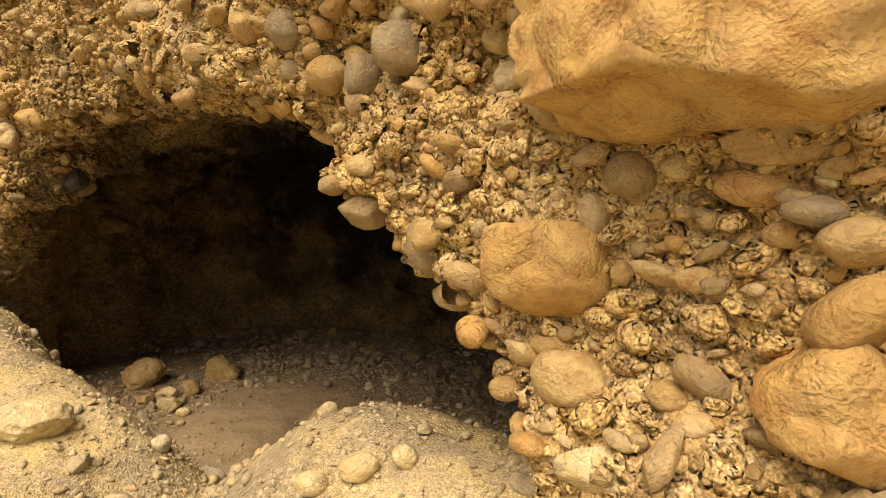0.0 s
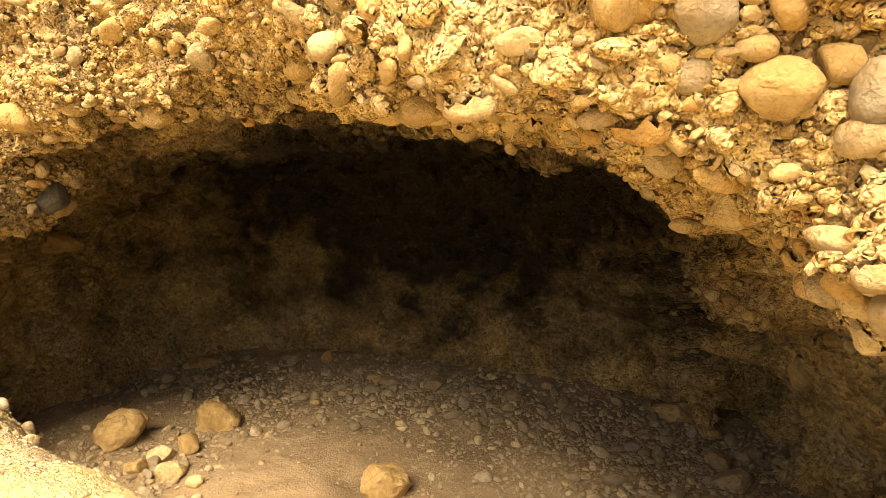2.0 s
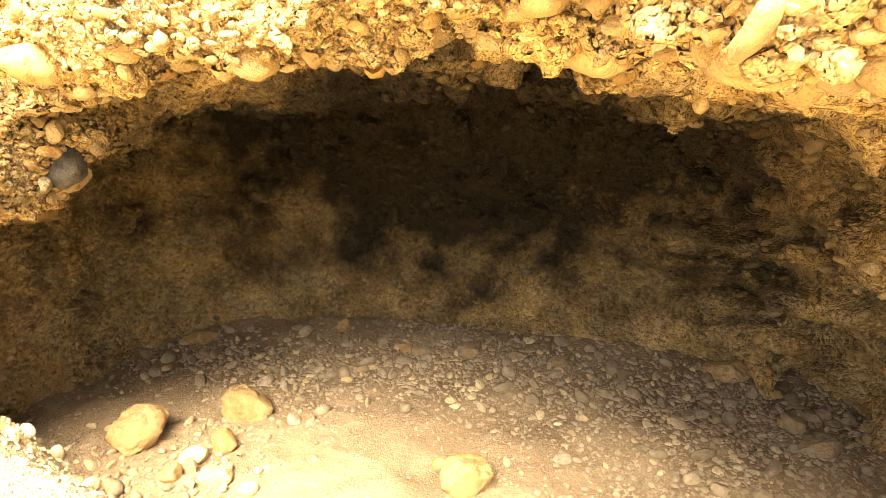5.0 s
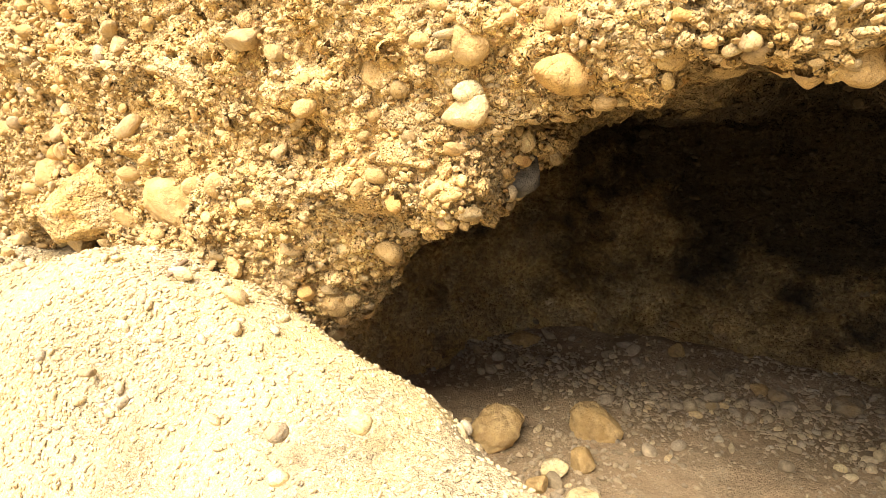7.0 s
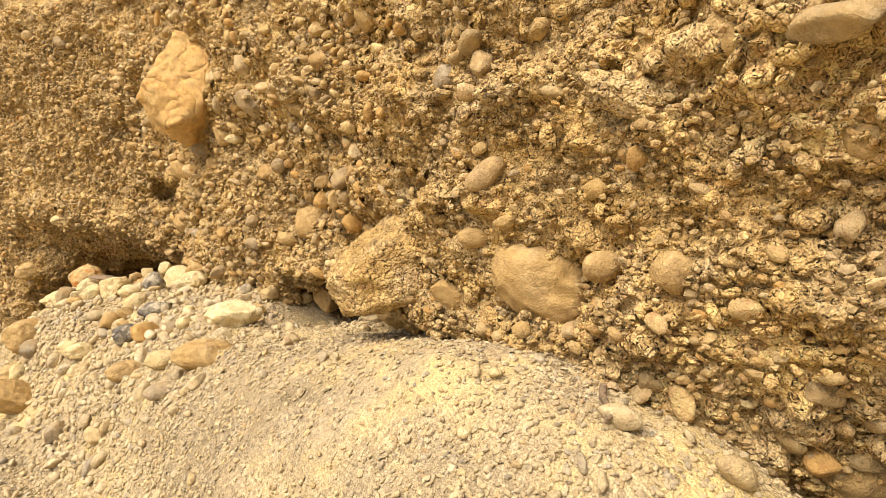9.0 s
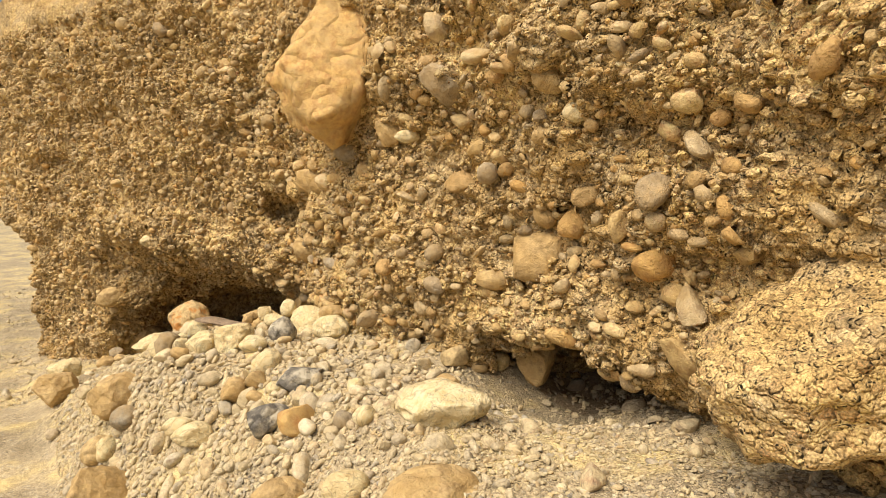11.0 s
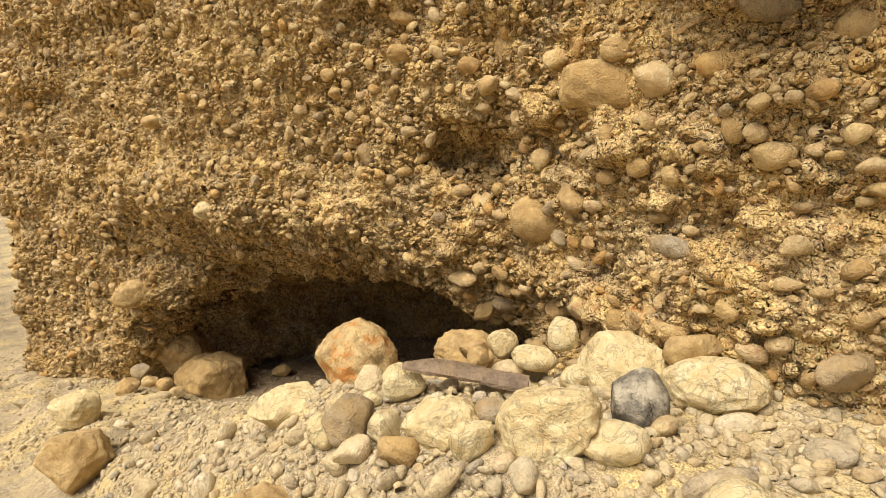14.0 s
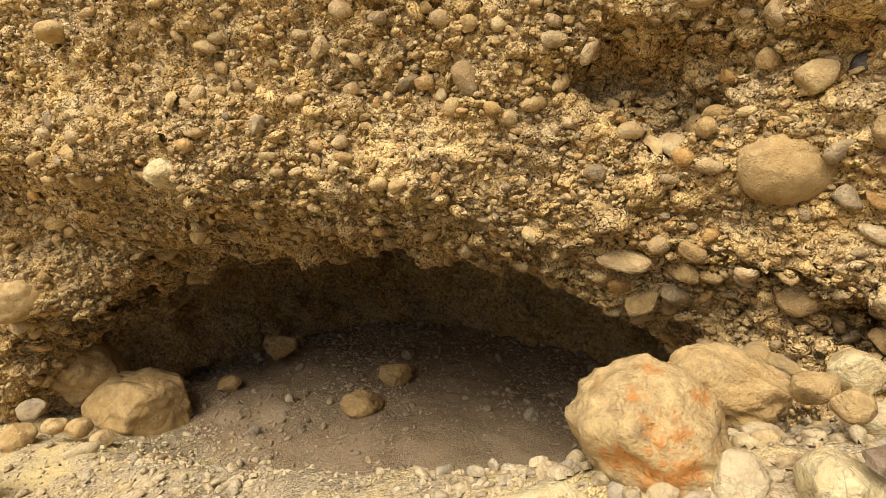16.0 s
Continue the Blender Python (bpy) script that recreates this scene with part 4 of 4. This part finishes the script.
def driftwood(x, y, z, length, yaw, roll):
    """A split, weathered piece of wood, thicker at one end, lying on stones."""
    bm = bmesh.new()
    n, ring = 14, 9
    rows = []
    for i in range(n + 1):
        u = i / n
        w = 0.038 * (0.55 + 0.6 * min(1, u * 5)) * (1.0 if u < 0.93 else 0.85)
        h = w * 0.42
        row = []
        for k in range(ring):
            a = 2 * math.pi * k / ring
            d = 1 + 0.22 * noise.noise((u * 3, math.cos(a) * 2, math.sin(a) * 2)) + 0.12 * noise.noise((u * 14, k * 3.1, 5))
            row.append(bm.verts.new(((u - 0.5) * length, math.cos(a) * w * d, math.sin(a) * h * d + 0.008 * math.sin(u * 5))))
        rows.append(row)
    for a, b in zip(rows, rows[1:]):
        for k in range(ring):
            bm.faces.new((a[k], b[k], b[(k + 1) % ring], a[(k + 1) % ring]))
    bm.faces.new(rows[0])
    bm.faces.new(rows[-1][::-1])
    bmesh.ops.recalc_face_normals(bm, faces=bm.faces)
    me = bpy.data.meshes.new("driftwood")
    bm.to_mesh(me)
    me.materials.append(M_WOOD)
    ob = new("driftwood", me)
    ob.matrix_world = pose(x, y, z, 12, roll, yaw)
    return tagged(ob, "weathered grey-brown piece of split wood lying on stones", "wood")


driftwood(-10.6, 1.27, 0.83, 0.42, 40, 3)


def twig(points, thick):
    """A dry bent twig lying on the bank."""
    cu = bpy.data.curves.new("twig", "CURVE")
    cu.dimensions, cu.bevel_depth, cu.bevel_resolution = "3D", thick, 2
    sp = cu.splines.new("POLY")
    sp.points.add(len(points) - 1)
    for q, c, r in zip(sp.points, points, (1.0, 1.1, 0.9, 0.8, 0.45)):
        q.co, q.radius = (*c, 1), r
    tmp = new("tmp", cu)
    me = bpy.data.meshes.new_from_object(tmp.evaluated_get(bpy.context.evaluated_depsgraph_get()))
    bpy.data.objects.remove(tmp)
    me.materials.clear()
    me.materials.append(M_WOOD)
    return tagged(new("twig", me), "dry bent brown twig lying on the gravel bank", "twig")


def on_bank(x, y, lift):
    return (x, y, float(ground_z(np.array(x), np.array(y))) + lift)


twig([on_bank(-5.62, 1.72, 0.02), on_bank(-5.58, 1.66, 0.03), on_bank(-5.53, 1.62, 0.025), on_bank(-5.5, 1.56, 0.02), on_bank(-5.49, 1.6, 0.05)], 0.011)

# ---- pebbles of the cliff, gravel of the ground ----
rng = np.random.RandomState(11)
fc = cliff_v[cliff_f]
f_mid = fc.mean(1)
f_nor = np.cross(fc[:, 2] - fc[:, 0], fc[:, 3] - fc[:, 1])
f_area = np.linalg.norm(f_nor, axis=1) / 2
f_nor = f_nor / np.maximum(f_area[:, None] * 2, 1e-9)
fx, fy, fz = f_mid.T
inside = np.clip((fy - knots(fx, FACE) - np.where(fx < -11, 1.1, 0.55)) / 0.4, 0, 1)
above = fz > ground_z(fx, fy) - 0.05
in_view = above & (fz < 3.7) & (fx < 0.9) & (fx > -19.5) & (fy < 5.6)
bands = 0.55 + 0.45 * np.clip(0.5 + 1.2 * vnoise(fx, fy, fz * 2.2, 1.6, 21.0), 0, 1)
f_weight = f_area * in_view * bands * (1 - 0.85 * inside)
GRID = {}


def free(p, r, cell=0.3):
    key = tuple(np.floor(p / cell).astype(int))
    near = [q for dx in (-1, 0, 1) for dy in (-1, 0, 1) for dz in (-1, 0, 1) for q in GRID.get((key[0] + dx, key[1] + dy, key[2] + dz), ())]
    if any((q[0] - p[0]) ** 2 + (q[1] - p[1]) ** 2 + (q[2] - p[2]) ** 2 < (0.82 * (q[3] + r)) ** 2 for q in near):
        return False
    GRID.setdefault(key, []).append((*p, r))
    return True


for bx, by, bz, bw, bh in BOULDERS:
    n = max(1, int(math.ceil(max(bw, bh) / 0.12)))
    for i in range(-n + 1, n):
        for j in range(-n + 1, n):
            q = (bx + i * bw / n, by, bz + j * bh / n)
            GRID.setdefault(tuple(np.floor(np.array(q) / 0.3).astype(int)), []).append((*q, min(bw, bh) / n * 0.9))


def scatter(count, lo, hi, power, weight, quads, normals, check=True):
    """Places on faces, with radii between lo and hi, the small ones commoner."""
    ids = rng.choice(len(weight), count, p=weight / weight.sum())
    r = lo + (hi - lo) * rng.rand(count) ** power
    order = np.argsort(-r)
    ids, r = ids[order], r[order]
    u, v = rng.rand(2, count, 1)
    q = quads[ids]
    p = (q[:, 0] * (1 - u) + q[:, 1] * u) * (1 - v) + (q[:, 3] * (1 - u) + q[:, 2] * u) * v
    ok = np.array([free(a, b) for a, b in zip(p, r)]) if check else np.ones(count, bool)
    return p[ok], normals[ids][ok], r[ok]


def laid(p, n, r, flat=0.75, out=0.25, spread=0.5, tilt=0.25):
    k = len(r)
    ax = basis(n + rng.normal(0, tilt, (k, 3)), rng.normal(0, spread, k))
    size = np.stack([r * rng.uniform(0.95, 1.5, k), r * rng.uniform(0.5, 0.95, k), r * flat * rng.uniform(0.8, 1.3, k)], 1)
    return p + n * (r * out * rng.uniform(0.0, 1.6, k))[:, None], ax, size


# the larger ones singly


def crumbly_at(p):
    return 1 - 0.6 * np.exp(-((p[:, 0] + 6.0) / 1.5) ** 4) * (p[:, 2] > 1.3)


crumbly = crumbly_at(f_mid)
P, N, R = scatter(640, 0.038, 0.078, 2.6, f_weight * np.where(fx < -11.5, 0.3, 1) * crumbly * (inside < 0.3), fc, f_nor)
A, AX, SZ = laid(P, N, R, out=0.22, tilt=0.35)
for i in range(min(300, len(A))):
    ob = new("pebble", unit_stone(3, i % 14, (0.4, 0.7, 0.95)[i % 3], M_PEBBLE))
    m = Matrix(AX[i].T.tolist()).to_4x4() @ Matrix.Diagonal((*SZ[i].tolist(), 1))
    ob.matrix_world = Matrix.Translation(A[i].tolist()) @ m
    ob.parent = cliff
strew("pebbles", A[300:], AX[300:], SZ[300:], 3, M_PEBBLE, cliff, "rounded cobbles cemented in the cliff", sharp=0.4, half=True)
P, N, R = scatter(32000, 0.012, 0.042, 2.5, f_weight * (0.4 + 0.6 * crumbly) * np.where(fx > -2.2, 2.5, 1.0), fc, f_nor)
coat = rng.rand(len(R)) < np.where(crumbly_at(P) > 0.7, 0.45, 0.8)
strew("pebbles", *laid(P[~coat], N[~coat], R[~coat], out=0.35, tilt=0.4), 2, M_PEBBLE, cliff, "dusty pebbles cemented in the cliff", sharp=0.5, half=True, variants=14)
strew("pebbles", *laid(P[coat], N[coat], R[coat], out=0.3, tilt=0.45), 2, M_MATRIX, cliff, "lumps of the bed coated with ochre sand", sharp=0.55, half=True, variants=14)
P, N, R = scatter(80000, 0.006, 0.018, 1.5, f_weight * (0.5 + np.clip(vnoise(fx, fy, fz, 2.0, 33.0) + 0.4, 0, 1)), fc, f_nor, check=False)
strew("pebbles", *laid(P[::2], N[::2], R[::2], out=0.3, tilt=0.5), 1, M_PEBBLE, cliff, "grit of the cliff face", sharp=0.5, half=True)
strew("pebbles", *laid(P[1::2], N[1::2], R[1::2], out=0.3, tilt=0.5), 1, M_MATRIX, cliff, "sandy grit of the cliff face", sharp=0.5, half=True)

# ground
gq = gv[gf]
g_mid = gq.mean(1)
g_nor = np.cross(gq[:, 2] - gq[:, 0], gq[:, 3] - gq[:, 1])
g_area = np.linalg.norm(g_nor, axis=1) / 2
g_nor = g_nor / np.maximum(g_area[:, None] * 2, 1e-9)
hx, hy, hz = g_mid.T
seen = (hx > -27) & (hx < 0.8) & (hy > np.where(hx < -13.5, -3.0, 0.25)) & (hy < 5.7) & (rock(hx, hy, hz + 0.03) > -0.02)
patch = np.clip(0.4 + 1.3 * vnoise(hx, hy, hz, 1.3, 14.0), 0.03, 1)
bare = 1 - 0.93 * np.exp(-(((hx + 3.0) / 1.5) ** 2 + ((hy - 3.3 - 0.25 * (hx + 3)) / 0.55) ** 2))
heap = np.exp(-((hx + 9.9) / 1.5) ** 4) * np.exp(-((hy - 1.25) / 0.75) ** 4)
smooth_mound = 1 - 0.6 * np.exp(-((hx + 6.0) / 1.3) ** 4) * np.exp(-((hy - 1.2) / 0.6) ** 4)
g_weight = g_area * seen * bare * np.where(hx < -17, 0.2, 1.0)
cave_rubble = (hx > -6) * (np.exp(-((hy - 4.5) / 0.45) ** 2) + np.exp(-((hx + 1.3) / 0.6) ** 2 - ((hy - 3.6) / 0.9) ** 2) + 0.8 * np.exp(-((hx + 4.5) / 0.7) ** 2 - ((hy - 2.8) / 0.5) ** 2)) * (hy > 2.2)
P, N, R = scatter(1500, 0.018, 0.06, 2.4, g_weight * smooth_mound * (0.12 * patch + heap + 0.7 * cave_rubble + 0.4 * np.exp(-((hx + 4.2) / 0.5) ** 2 - ((hy - 2.6) / 0.6) ** 2)), gq, g_nor)
A, AX, SZ = laid(P, N, R, flat=0.8, out=0.35, spread=3.0)
for i in range(min(300, len(A))):
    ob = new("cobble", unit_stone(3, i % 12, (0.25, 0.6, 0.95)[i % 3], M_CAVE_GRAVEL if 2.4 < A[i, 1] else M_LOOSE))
    m = Matrix(AX[i].T.tolist()).to_4x4() @ Matrix.Diagonal((*SZ[i].tolist(), 1))
    ob.matrix_world = Matrix.Translation(A[i].tolist()) @ m
    tagged(ob, ("smooth rounded cobble lying on the gravel bank", "worn dusty cobble lying among loose gravel", "broken angular cobble lying on dusty earth")[i % 3], "stone", group="loose cobbles")
strew("gravel", A[300:], AX[300:], SZ[300:], 3, M_LOOSE, ground, "loose cobbles")
P, N, R = scatter(17000, 0.009, 0.026, 1.7, g_weight * smooth_mound * (0.25 * patch + 1.6 * heap + cave_rubble), gq, g_nor)


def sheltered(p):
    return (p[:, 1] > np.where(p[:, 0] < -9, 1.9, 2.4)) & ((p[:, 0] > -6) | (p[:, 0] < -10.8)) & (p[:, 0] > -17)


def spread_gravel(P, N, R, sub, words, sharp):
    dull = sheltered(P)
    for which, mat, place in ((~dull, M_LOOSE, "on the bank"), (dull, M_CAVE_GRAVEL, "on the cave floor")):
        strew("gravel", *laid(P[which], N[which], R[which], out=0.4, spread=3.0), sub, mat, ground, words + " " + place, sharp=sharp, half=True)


spread_gravel(P, N, R, 2, "loose gravel", 0.45)
P, N, R = scatter(75000, 0.004, 0.012, 1.5, g_weight * (patch + 0.3 + 0.5 * cave_rubble) * np.where((hy < 2.2) & (hx < -3.5) & (hx > -12), 4.0, 1.0), gq, g_nor, check=False)
spread_gravel(P, N, R, 1, "fine gravel", 0.5)
